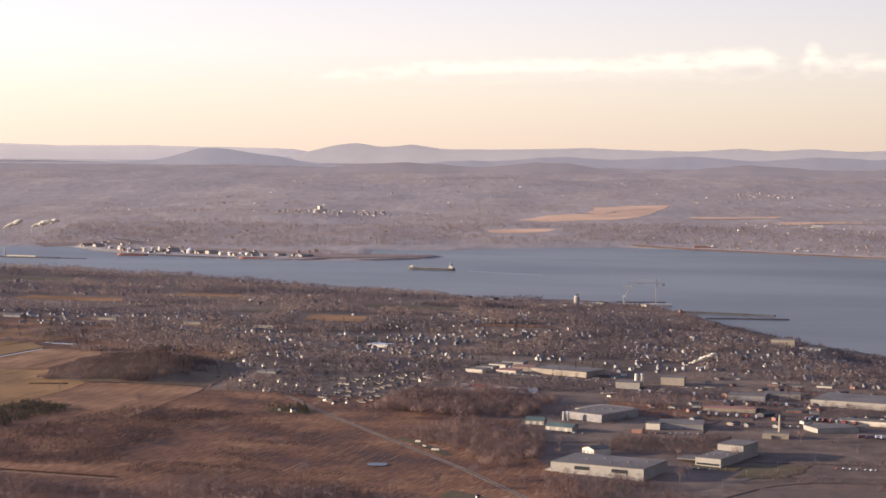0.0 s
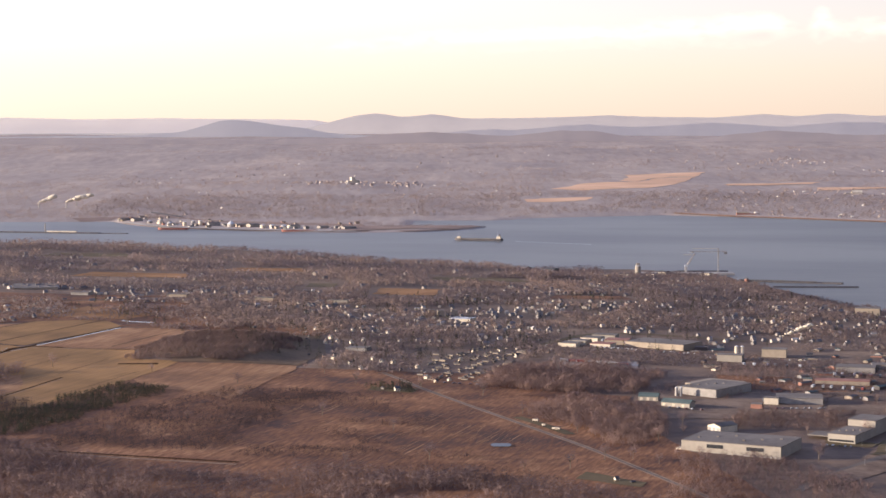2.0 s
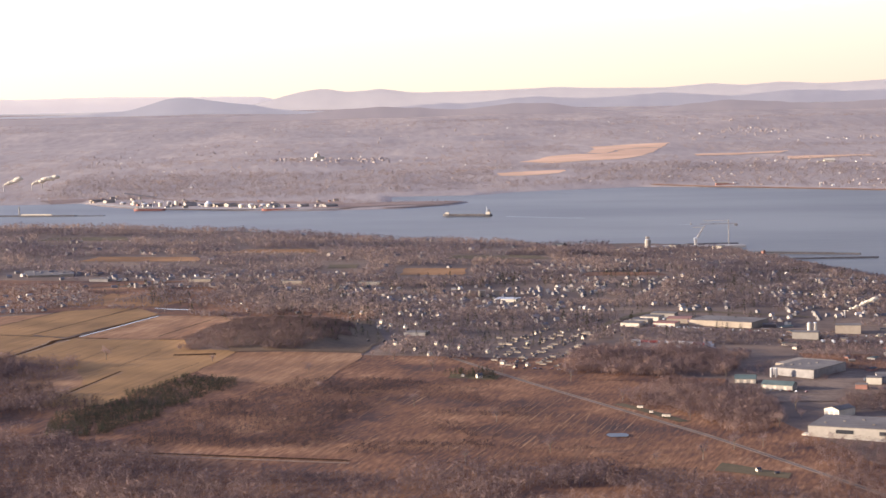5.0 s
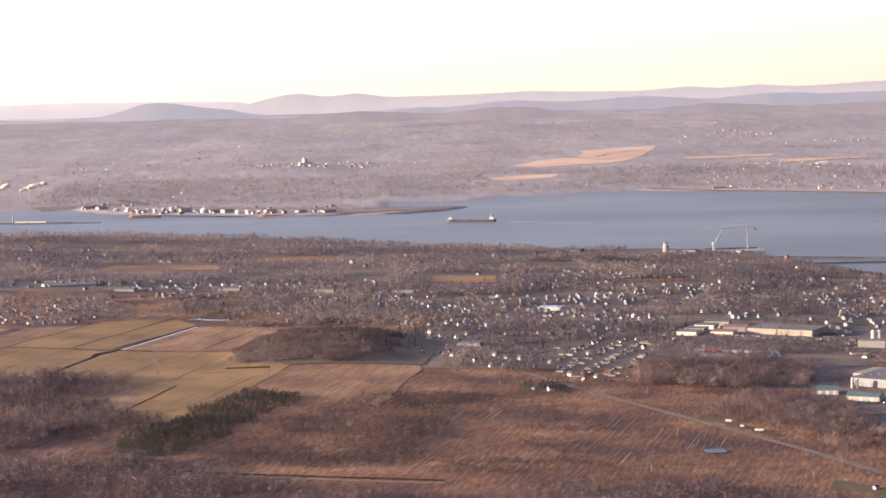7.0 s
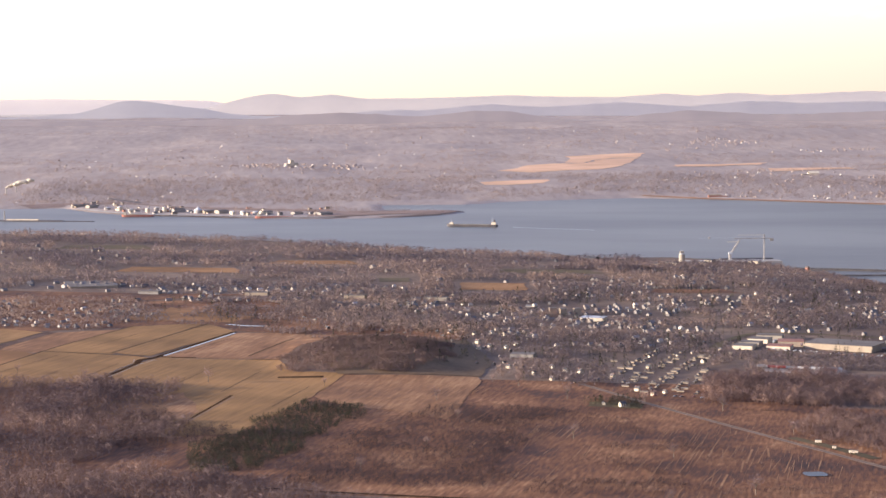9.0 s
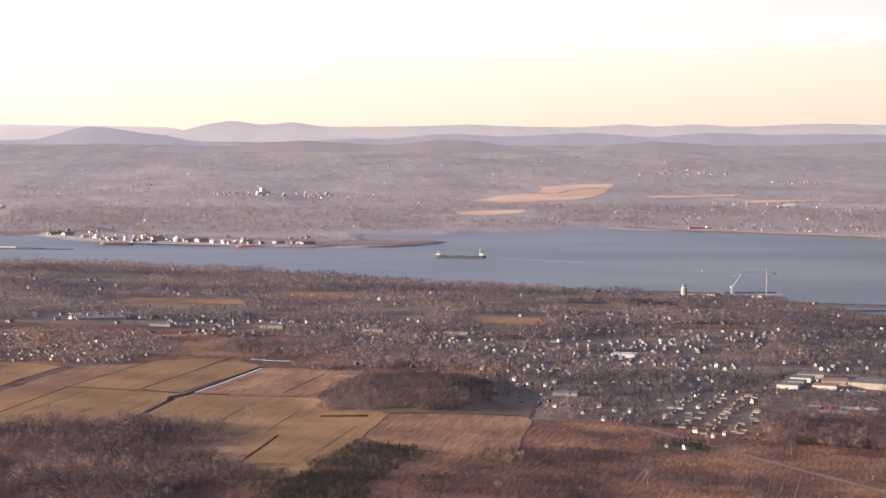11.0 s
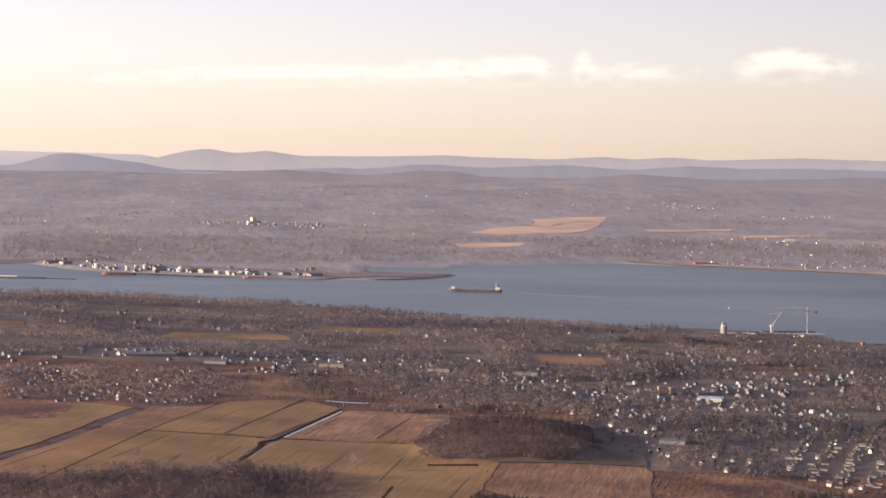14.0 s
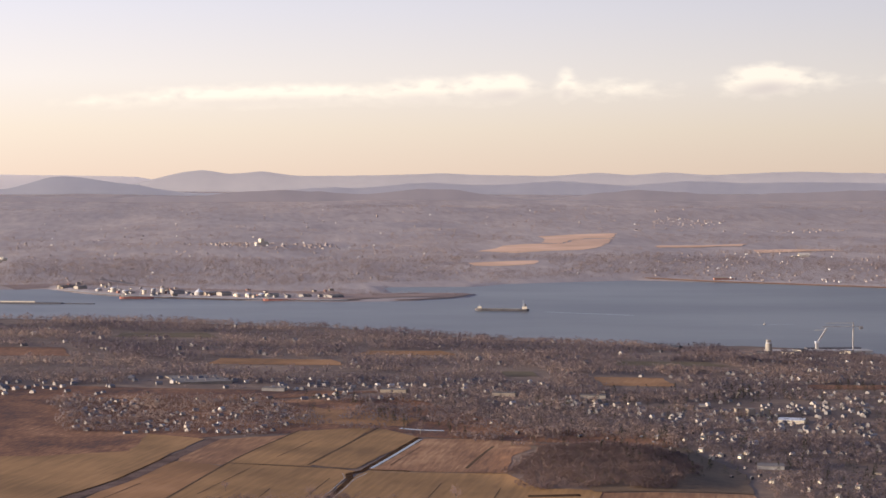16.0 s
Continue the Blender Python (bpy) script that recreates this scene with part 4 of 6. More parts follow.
wh, w = shed("warehouse", "long cream metal warehouse with a flat grey roof", (32.2, 512.5), (55.0, 500.8), 17.0, 2.9, M_CREAM, M_FLATROOF, "warehouse")
for k in range(6):
    part("roof_vent", solid(2.5 + 3.9 * k, 3.1 + 3.9 * k, 5 + (k % 3) * 3, 5.6 + (k % 3) * 3, 3.0, 3.25), M_FLATROOF, wh)
for a, b in ((0.26, 0.42), (0.66, 0.83)):
    part("window_band", solid(w * a, w * b, -0.12, 0.05, 1.45, 2.35), M_DARK, wh, "dark recessed loading bay")
part("annex", solid(-1.6, 0, 0.3, 3.0, -0.6, 0.8), M_WHITE, wh)
part("plinth", solid(-0.02, w + 0.02, -0.05, 0.0, -1.0, 0.35), M_CONCRETE, wh)
sh, w = shed("factory", "stepped cream factory with a tall rear block", (71.5, 526.7), (77.7, 522.9), 26, 2.2, M_CREAM, M_FLATROOF, "factory")
part("tower_block", solid(-0.1, w + 0.1, 15, 25.5, -0.5, 3.9), M_CREAM, sh)
part("tower_roof", solid(-0.2, w + 0.2, 14.9, 25.6, 3.9, 4.05), M_FLATROOF, sh)
part("canopy", solid(-6.5, 0.1, 2.5, 9.5, 0.9, 1.15), M_FLATROOF, sh)
part("window_band", solid(0.4, w - 0.4, -0.06, 0.02, 0.4, 0.9), M_DARK, sh)
for k in range(4):
    part("roof_vent", solid(1.0 + 1.5 * k, 1.5 + 1.5 * k, 5 + k, 5.6 + k, 2.3, 2.55), M_FLATROOF, sh)
ch, w = shed("boiler_house", "pale boiler house with a tall chimney", (98, 576), (105, 574.5), 4.5, 1.7, M_TAN, M_FLATROOF)
part("side_wing", solid(-0.5, 2.2, -0.8, 3.0, -0.5, 1.2), M_TAN, ch)
part("chimney", tube(0.48, 1.8, 6.8, 0.32, x=4.4, y=2.2), M_TAN, ch, "tall tapered tan chimney")
sh, w = shed("factory", "broad grey works hall with a shaded side", (42.5, 607), (52.8, 598.5), 20, 2.4, M_GREY, M_FLATROOF, "factory")
part("rear_hall", solid(-5.0, w * 0.6, 12, 26, -0.5, 1.9), M_TAN, sh)
part("door", solid(w * 0.3, w * 0.5, -0.06, 0.02, -0.3, 1.6), M_GREY, sh)
for k in range(5):
    part("roof_vent", solid(1.4 + 1.4 * k, 2.0 + 1.4 * k, 4 + 2.5 * k, 4.7 + 2.5 * k, 2.5, 2.7), M_FLATROOF, sh)
for k in (0, 1):
    s = thing("silo", "slim pale steel silo beside the hall", "silo", 41.6 + 1.3 * k, 602)
    part("shell", tube(0.42, -0.5, 2.5), M_CONCRETE, s)
    part("cap", tube(0.44, 2.5, 2.8, 0.1), M_STEEL, s)
for k in (0, 1):
    s = thing("silo", "tall white cylindrical silo by the works", "silo", 73.6 + 1.9 * k, 698)
    part("shell", tube(0.7, -0.5, 3.4), M_WHITE, s)
    part("cap", tube(0.73, 3.4, 3.7, 0.2), M_STEEL, s)
for c, a in (((30, 594.5), (35.5, 593)), ((36, 584.5), (43.5, 580))):
    ob = thing("shed", "long shed with a green metal roof", "shed", (c[0] + a[0]) / 2, (c[1] + a[1]) / 2, math.degrees(math.atan2(a[1] - c[1], a[0] - c[0])))
    w = math.hypot(a[0] - c[0], a[1] - c[1])
    part("wall", body(w, 4, 1.3, 2.1), M_CREAM, ob)
    part("roof", gable(w, 4, 1.3, 2.1), M_GREENROOF, ob)
    for k in range(3):
        part("door", solid(-w / 2 + 0.5 + k * w / 3, -w / 2 + 1.3 + k * w / 3, -2.05, -1.98, 0, 1.0), M_WHITE, ob)
ob = thing("shed", "white gabled shed with three grey doors", "shed", 46.5, 541, 38)
part("wall", body(6.4, 4.6, 1.7, 2.3), M_WHITE, ob)
part("roof", gable(6.4, 4.6, 1.7, 2.3), M_FLATROOF, ob)
for y in (-1.5, 0, 1.5):
    part("door", solid(-3.28, -3.18, y - 0.45, y + 0.45, -0.3, 1.2), M_GREY, ob)
SHEDS = [
    ("building", "pale retail shed at the end of the row", (14, 721), (20, 718), 7, 1.2, M_PLASTER, M_FLATROOF),
    ("building", "pale flat-roofed shop in the row", (18, 729), (24, 726), 6, 1.3, M_CREAM, M_FLATROOF),
    ("building", "pale flat-roofed shop in the row", (23, 738), (29, 735), 7, 1.3, M_PLASTER, M_FLATROOF),
    ("building", "pale store closing the curved row", (28, 747), (36, 744), 6, 1.4, M_CREAM, M_FLATROOF),
    ("building", "low shop with a rust-red roof", (25, 720), (32, 717), 7, 1.2, M_PLASTER, M_BRICK),
    ("building", "larger shop with a rust-red roof", (31, 729), (39, 727), 8, 1.5, M_TAN, M_BRICK),
    ("building", "very long tan warehouse with a plain wall", (38, 724), (57, 711), 14, 2.0, M_TAN, M_FLATROOF),
    ("building", "plain white box-shaped store", (65, 684.5), (73, 682), 5, 2.2, M_CREAM, M_FLATROOF),
    ("building", "tan block beside the silos", (82, 697), (90, 695), 6, 2.8, M_TAN, M_FLATROOF),
    ("building", "long low grey workshop", (100, 660), (112, 657), 9, 1.8, M_GREY, M_FLATROOF),
    ("building", "low workshop with a pale front", (113, 666), (125, 664), 7, 1.9, M_CREAM, M_FLATROOF),
    ("building", "large white distribution shed", (126, 652), (150, 640), 22, 2.4, M_CREAM, M_FLATROOF),
    ("building", "small pale office block", (65, 588), (69, 587), 4, 1.9, M_WHITE, M_FLATROOF),
    ("building", "blue-grey workshop in shade", (69, 590), (82, 588), 10, 1.8, M_GREY, M_FLATROOF),
    ("building", "low cream depot building", (116, 588), (129, 592), 9, 1.5, M_CREAM, M_FLATROOF),
    ("building", "small brick store in the yard", (60, 580), (63, 579), 3, 1.3, M_BRICK, M_FLATROOF),
    ("building", "pale row of loading sheds", (126, 610), (140, 604), 5, 1.5, M_WHITE, M_FLATROOF),
    ("building", "low tan shed with a rusty roof", (88, 632), (104, 628), 6, 1.3, M_TAN, M_BRICK),
    ("building", "broad flat-roofed grey school", (-217, 904), (-198, 908), 26, 0.9, M_TAN, M_FLATROOF),
    ("building", "white and blue church hall", (-24, 800), (-16, 797), 7, 1.1, M_WHITE, M_STEEL),
    ("building", "large flat-roofed school block", (-60, 700), (-53, 698), 6, 0.9, M_GREY, M_FLATROOF),
    ("building", "riverside block of flats in pale brick", (152, 880), (162, 877), 7, 4.2, M_TAN, M_FLATROOF),
    ("building", "dark block of flats by the water", (163, 872), (171, 864), 6, 2.8, M_GREY, M_FLATROOF),
    ("building", "row of pale shops along the road", (-146, 880), (-137, 878), 5, 1.2, M_TAN, M_FLATROOF),
    ("building", "low commercial building with a tan front", (-107, 872), (-99, 870), 5, 1.2, M_TAN, M_FLATROOF),
    ("building", "long low shop with a pale wall", (-76, 868), (-67, 866), 5, 1.2, M_CREAM, M_FLATROOF),
    ("building", "low flat store beside the highway", (-188, 884), (-180, 882), 5, 1.2, M_GREY, M_FLATROOF),
]
for s in SHEDS:
    shed(*s)
    x, y = s[2]
    for k in np.linspace(0, 1, 5):
        taken.append((x + (s[3][0] - x) * k, y + (s[3][1] - y) * k))
        open_spots.append(taken[-1])

# houses that stand out, then the rest of the streets
BRIGHT = [
    [(-74, 759), (-66, 756), (-60, 757), (-56, 754), (-51, 757), (-47, 752), (-67, 733), (-68, 718), (-64, 723), (-59, 720), (-55, 728), (-63, 676), (-57, 663), (-50, 676), (-47, 669), (-43, 666), (-53, 652), (-35, 656), (-32, 632), (-29, 624), (-25, 628), (-21, 676), (-2, 688)],
    [(-115, 768), (-123, 802), (-119, 794), (-97, 762), (-101, 736), (-105, 740), (-92, 753), (-78, 762), (-31, 897), (-96, 969), (-84, 942), (22, 892), (33, 876), (45, 916), (49, 912), (40, 871), (54, 874), (63, 871), (-6, 795), (66, 998), (56, 908), (41, 880), (30, 887)],
    [(81, 820), (91, 846), (94, 823), (98, 812), (99, 799), (105, 801), (109, 795), (114, 811), (121, 817), (124, 809), (128, 802), (131, 795), (134, 789), (137, 784), (140, 792), (130, 765), (147, 860), (143, 887), (140, 904), (57, 816), (61, 820), (88, 877)],
]
g = np.random.default_rng(3)
spots = [(float(g.uniform(a, b)), float(g.uniform(c, d))) for a, b, c, d, n in ((-78, -46, 716, 764, 20), (-50, 20, 690, 760, 16), (-120, -60, 780, 880, 8), (20, 110, 780, 960, 18), (110, 200, 750, 880, 24), (84, 150, 770, 900, 50), (-230, -130, 800, 910, 6), (40, 120, 960, 1120, 10)) for k in range(n)]
for some in BRIGHT + [spots]:
    for x, y in some:
        if any(x0 < x < x1 and y0 - 8 < y < y1 for x0, x1, y0, y1 in GLADES):
            continue
        taken.append((x, y))
        if some is not spots:
            open_spots.append((x, y))
        put_house(int(g.choice((3, 3, 4) if some is BRIGHT[0] else (3, 4, 0, 1, 2, 0) if some is not spots else (4, 3, 0, 1, 4, 0, 1) if 84 < x < 150 else (4, 0, 1, 2, 0, 1))), x, y, float(g.choice((-52, 128, -60, 138, 45))) + float(g.normal() * 6), (0.46 if some is spots else 0.76 if some is BRIGHT[0] else 0.58) + 0.20 * float(g.random()))
for k, (x, y) in enumerate([(-31, 822), (-27.5, 820), (-22, 821)]):
    t = thing("apartment_block", "small pale apartment block with a flat roof", "building", x, y, 8, None, "three pale blocks")
    part("wall", solid(-1.2, 1.2, -1.2, 1.2, -0.5, 2.2), M_TAN, t)
    part("roof", solid(-1.3, 1.3, -1.3, 1.3, 2.2, 2.35), M_FLATROOF, t)
estate([(-92, 735), (-60, 742), (-46, 765), (-60, 790), (-96, 770)], 4.4, 8, 12, 1, (0, 1, 2))
estate([(-76, 690), (-46, 640), (-34, 650), (-44, 700), (-60, 715)], 4.4, 12, 20, 2, (0, 2, 1))
estate([(-35, 632), (-16, 622), (-8, 660), (6, 704), (-10, 722), (-30, 690)], 2.7, 110, 66, 3, (5, 5, 5, 2), 1.9, True)
estate([(-44, 720), (-10, 724), (20, 765), (10, 850), (-40, 850), (-60, 780)], 4.2, 14, 20, 5, (0, 1, 2, 2))
estate([(80, 770), (150, 720), (200, 740), (206, 850), (160, 950), (90, 930)], 5.4, 6, 25, 6, (0, 1, 2))


# ---- farmstead, trailers and small homes beside the road ----
put_house(3, -40.5, 605.5, 20, 1.05)
put_house(4, -45, 608.5, 80)
put_house(4, 12.5, 472.5, 25)
put_house(2, 16, 470, 25)
for k, (x, y, w) in enumerate([(-2.2, 552.8, 1.5), (-0.4, 545.2, 0.9), (2.6, 539.7, 2.1)]):
    t = thing("trailer", "white trailer home parked beside the road", "trailer", x, y, -20, None, "trailers by the road")
    part("body", solid(-w / 2, w / 2, -0.4, 0.4, 0.2, 0.75), M_PLASTER, t)
    part("roof", solid(-w / 2 - 0.03, w / 2 + 0.03, -0.43, 0.43, 0.75, 0.80), M_FLATROOF, t)
    part("window", solid(-w / 7, w / 7, -0.43, -0.38, 0.42, 0.58), M_GREY, t)
    for sx in (-w * 0.3, w * 0.3):
        bm = tube(0.16, -0.42, 0.42, n=10)
        bm.transform(Matrix.Translation((sx, 0, 0.15)) @ Matrix.Rotation(radians(90), 4, "X"))
        part("wheel", bm, M_DARK, t)


# ---- vehicles in the yards ----
def car():
    ob = thing("car", "small parked car in a works yard", "car", 0, 0, 0, 0, "cars in the yards")
    bm = bmesh.new()
    for x0, x1, z0, z1, ins in ((-0.58, 0.58, 0.10, 0.27, 0.0), (-0.36, 0.30, 0.27, 0.42, 0.05)):
        box(bm, x0 + ins, x1 - ins, -0.23 + ins, 0.23 - ins, z0, z1)
    part("body", bm, M_CAR, ob)
    part("window", solid(-0.28, 0.22, -0.20, 0.20, 0.29, 0.38), M_DARK, ob)
    for x in (-0.36, 0.36):
        for y in (-0.21, 0.21):
            bm = tube(0.1, -0.03, 0.03, n=8)
            bm.transform(Matrix.Translation((x, y, 0.1)) @ Matrix.Rotation(radians(90), 4, "X"))
            part("wheel", bm, M_DARK, ob)
    return ob


def lorry():
    ob = thing("lorry", "box lorry parked in a works yard", "lorry", 0, 0, 0, 0, "lorries in the yards")
    part("box", solid(-1.6, 1.0, -0.33, 0.33, 0.3, 1.0), M_CAR, ob)
    part("cab", solid(1.05, 1.6, -0.3, 0.3, 0.15, 0.8), M_CAR, ob)
    part("chassis", solid(-1.55, 1.5, -0.25, 0.25, 0.15, 0.3), M_DARK, ob)
    for x in (-1.2, -0.8, 1.25):
        bm = tube(0.14, -0.32, 0.32, n=8)
        bm.transform(Matrix.Translation((x, 0, 0.14)) @ Matrix.Rotation(radians(90), 4, "X"))
        part("axle", bm, M_DARK, ob)
    return ob


def park(proto, rows):
    """Copies of a vehicle in rows: start, end, number and heading."""
    first = True
    g = np.random.default_rng(17)
    for (x0, y0), (x1, y1), n, turn in rows:
        for k in range(n):
            u = (k + 0.5 + g.normal() * 0.12) / n
            x, y = x0 + (x1 - x0) * u + g.normal() * 0.2, y0 + (y1 - y0) * u + g.normal() * 0.2
            m = pose(x, y, float(terrain(x, y)) + 0.24, 0, 0, turn + g.normal() * 4)
            if first:
                proto.matrix_basis, first = m, False
            else:
                copy_thing(proto, m)


park(car(), [((20, 722), (60, 700), 26, 60), ((24, 718), (58, 697), 18, 60), ((62, 690), (96, 686), 14, 80), ((66, 578), (82, 580), 8, 30), ((68, 520), (76, 517), 6, 70), ((104, 652), (130, 646), 14, 75), ((-30, 622), (-16, 618), 6, 20), ((36, 578), (46, 574), 5, 40), ((108, 524), (120, 522), 7, 30), ((92, 600), (116, 598), 10, 80)])
park(lorry(), [((117, 616), (132, 607), 9, 60), ((66, 592), (70, 594), 2, 15), ((84, 622), (104, 616), 7, 70), ((96, 650), (118, 646), 8, 80), ((126, 580), (136, 578), 4, 10), ((30, 735), (52, 718), 6, 58), ((12, 676), (34, 668), 8, -12), ((70, 672), (92, 668), 6, 85)])


# ---- small sheds, stacks and lamps of the industrial quarter ----
g = np.random.default_rng(29)
for k in range(120):
    x, y = float(g.uniform(56, 165)), float(g.uniform(596, 725))
    if not free(x, y, 3.4):
        continue
    w, d, h = float(g.uniform(1.5, 5.5)), float(g.uniform(1.2, 2.6)), float(g.uniform(0.6, 1.3))
    t = thing("yard_shed", "low workshop shed in the industrial quarter", "shed", x, y, float(g.choice((36, -10, 55))) + float(g.normal() * 5), None, "sheds of the works")
    part("wall", body(w, d, h * 0.8, h), (M_PLASTER, M_GREY, M_TAN, M_WALL, M_BRICK)[k % 5], t)
    part("roof", gable(w, d, h * 0.8, h, 0.08), (M_FLATROOF, M_ROOF, M_GREENROOF)[k % 3], t)
for k, (x, y) in enumerate([(72, 494), (80, 507), (90, 519), (103, 535), (118, 552), (76, 516), (60, 520)]):
    t = thing("street_lamp", "tall slim street lamp beside the works road", "street lamp", x + 2.0, y, 40, None, "lamps along the road")
    part("pole", tube(0.03, -0.2, 2.4, 0.02, n=8), M_GREY, t)
    part("arm", solid(-0.02, 0.5, -0.02, 0.02, 2.36, 2.4), M_GREY, t)
    part("lamp_head", solid(0.35, 0.6, -0.05, 0.05, 2.3, 2.36), M_GREY, t)


# ---- single trees ----
def tree(high, wide, seed):
    """A bare tree: a tapered trunk, forking limbs and a crown of fine twigs."""
    g = np.random.default_rng(seed)
    ob = thing("tree", "bare brown deciduous tree standing by itself", "tree", 0, 0, 0, 0, "single bare trees")
    bm = tube(0.032 * high, -0.3, high * 0.45, 0.018 * high, n=7)
    ends = []
    for k in range(7):
        a, lean = k * 0.9 + g.normal() * 0.2, 0.35 + 0.35 * g.random()
        length = high * (0.34 + 0.16 * g.random())
        limb = tube(0.014 * high, 0, length, 0.004 * high, n=5)
        m = Matrix.Translation((0, 0, high * (0.30 + 0.02 * k))) @ Matrix.Rotation(a, 4, "Z") @ Matrix.Rotation(lean, 4, "Y")
        limb.transform(m)
        me = bpy.data.meshes.new("limb")
        limb.to_mesh(me)
        limb.free()
        bm.from_mesh(me)
        bpy.data.meshes.remove(me)
        ends.append((m.translation, (m.to_3x3() @ Vector((0, 0, 1))) * length))
    part("trunk", bm, M_BARK, ob)
    v, f = [], []
    for k in range(260):
        o, way = ends[int(g.integers(len(ends)))]
        p = np.array(o) + np.array(way) * (0.35 + 0.75 * g.random()) + g.normal(size=3) * wide * high * 0.12
        d = np.array(way) / np.linalg.norm(way) + g.normal(size=3) * 0.6 + np.array((0, 0, 0.3))
        d = d / np.linalg.norm(d) * high * (0.10 + 0.12 * g.random())
        s = np.cross(d, g.normal(size=3))
        s = s / (np.linalg.norm(s) + 1e-9) * high * 0.008
        i = len(v)
        v += [tuple(p - s), tuple(p + s), tuple(p + d)]
        f.append((i, i + 1, i + 2))
    link_mesh("crown", v, f, M_TWIG, ob)
    return ob


TREES = [tree(4.2, 0.9, 1), tree(3.4, 1.1, 2), tree(2.6, 1.0, 3)]
g = np.random.default_rng(41)
spots = [(-52, 618), (-34, 614), (-30, 622), (-14, 600), (-6, 566), (6, 534), (12, 498), (18, 500), (24, 492), (28, 520), (26, 536), (36, 532), (38, 548), (50, 548), (58, 556), (64, 500), (66, 508), (70, 540), (84, 538), (90, 556), (64, 570), (30, 604), (22, 622), (-70, 648), (-64, 640), (-90, 616), (-84, 590), (-60, 560), (-40, 540), (-96, 548), (-30, 500), (-50, 486), (-8, 484), (4, 488), (-110, 520), (-118, 640), (-150, 646), (-186, 652), (-204, 664), (-146, 764), (-132, 772), (-160, 790), (-112, 756), (-88, 742), (120, 530), (132, 552), (108, 570), (98, 600), (76, 606), (140, 590)]
for k, (x, y) in enumerate(spots):
    x, y = x + float(g.normal()), y + float(g.normal() * 2)
    m = pose(x, y, float(terrain(x, y)), 0, 0, float(g.uniform(0, 360)))
    if k < 3:
        TREES[k].matrix_basis = m
    else:
        copy_thing(TREES[k % 3], m)


# ---- the far side of the river: port, town and steam ----
def on_water(name, label, category, x, y, turn=0.0):
    return thing(name, label, category, x, y, turn, WATER_Z)


def hull(length, beam, depth):
    """A ship's hull with a raked bow and a rounded stern."""
    bm = bmesh.new()
    st = [(-0.5, 0.55), (-0.47, 0.85), (-0.4, 1.0), (0.0, 1.0), (0.36, 1.0), (0.44, 0.75), (0.5, 0.08)]
    rows = []
    for s, b in st:
        x = s * length
        top = depth * (1.0 + 0.25 * max(0, s - 0.36) / 0.14)
        rows.append([bm.verts.new(p) for p in ((x * 0.985, -b * beam * 0.42, -0.4), (x, -b * beam / 2, top), (x, b * beam / 2, top), (x * 0.985, b * beam * 0.42, -0.4))])
    for a, b in zip(rows, rows[1:]):
        for k in range(4):
            bm.faces.new((a[k], b[k], b[(k + 1) % 4], a[(k + 1) % 4]))
    bm.faces.new(rows[0])
    bm.faces.new(rows[-1][::-1])
    return bm


ship = on_water("cargo_ship", "long dark lake freighter with white deckhouses at bow and stern", "ship", 2.5, 1540, 163)
part("hull", hull(38, 4.2, 1.5), M_HULL, ship)
part("bow_deckhouse", solid(14.2, 16.8, -1.5, 1.5, 1.5, 2.9), M_WHITE, ship)
part("stern_deckhouse", solid(-17.6, -14.4, -1.7, 1.7, 1.5, 3.2), M_WHITE, ship)
part("funnel", tube(0.6, 3.2, 5.0, 0.5, x=-16.4), M_HULL, ship)
part("mast", tube(0.14, 3.0, 7.2, 0.08, x=-14.8), M_STEEL, ship)
part("mast", tube(0.12, 2.8, 4.8, 0.08, x=15.6), M_STEEL, ship)
for k in range(9):
    part("hatch", solid(-12.6 + k * 2.9, -10.6 + k * 2.9, -1.4, 1.4, 1.45, 1.75), M_GREY, ship, "grey cargo hatch")
v = []
for s in np.linspace(0, 1, 24):
    wob = 0.5 * math.sin(9 * s)
    v += [(30 + 54 * s, 1526 - 40 * s + wob - 1.3, WATER_Z + 0.06), (30 + 54 * s, 1526 - 40 * s + wob + 1.3, WATER_Z + 0.06)]
tagged(link_mesh("wake", v, [(2 * i, 2 * i + 2, 2 * i + 3, 2 * i + 1) for i in range(23)], M_FOAM), "thin streak of white foam behind the freighter", "wake", kind="structure")
for x, y, n, c in ((-143, 1667, 30, "red bulk carrier moored at the far quay"), (-252, 1702, 26, "faded red ship moored beside the silos")):
    s = on_water("cargo_ship", c, "ship", x, y, 178)
    part("hull", hull(n, 3.6, 1.5), M_RED, s)
    part("deckhouse", solid(n * 0.36, n * 0.45, -1.4, 1.4, 1.5, 3.6), M_WHITE, s)
    part("mast", tube(0.15, 2.4, 5.4, 0.1, x=-n * 0.1), M_STEEL, s)

g = np.random.default_rng(31)
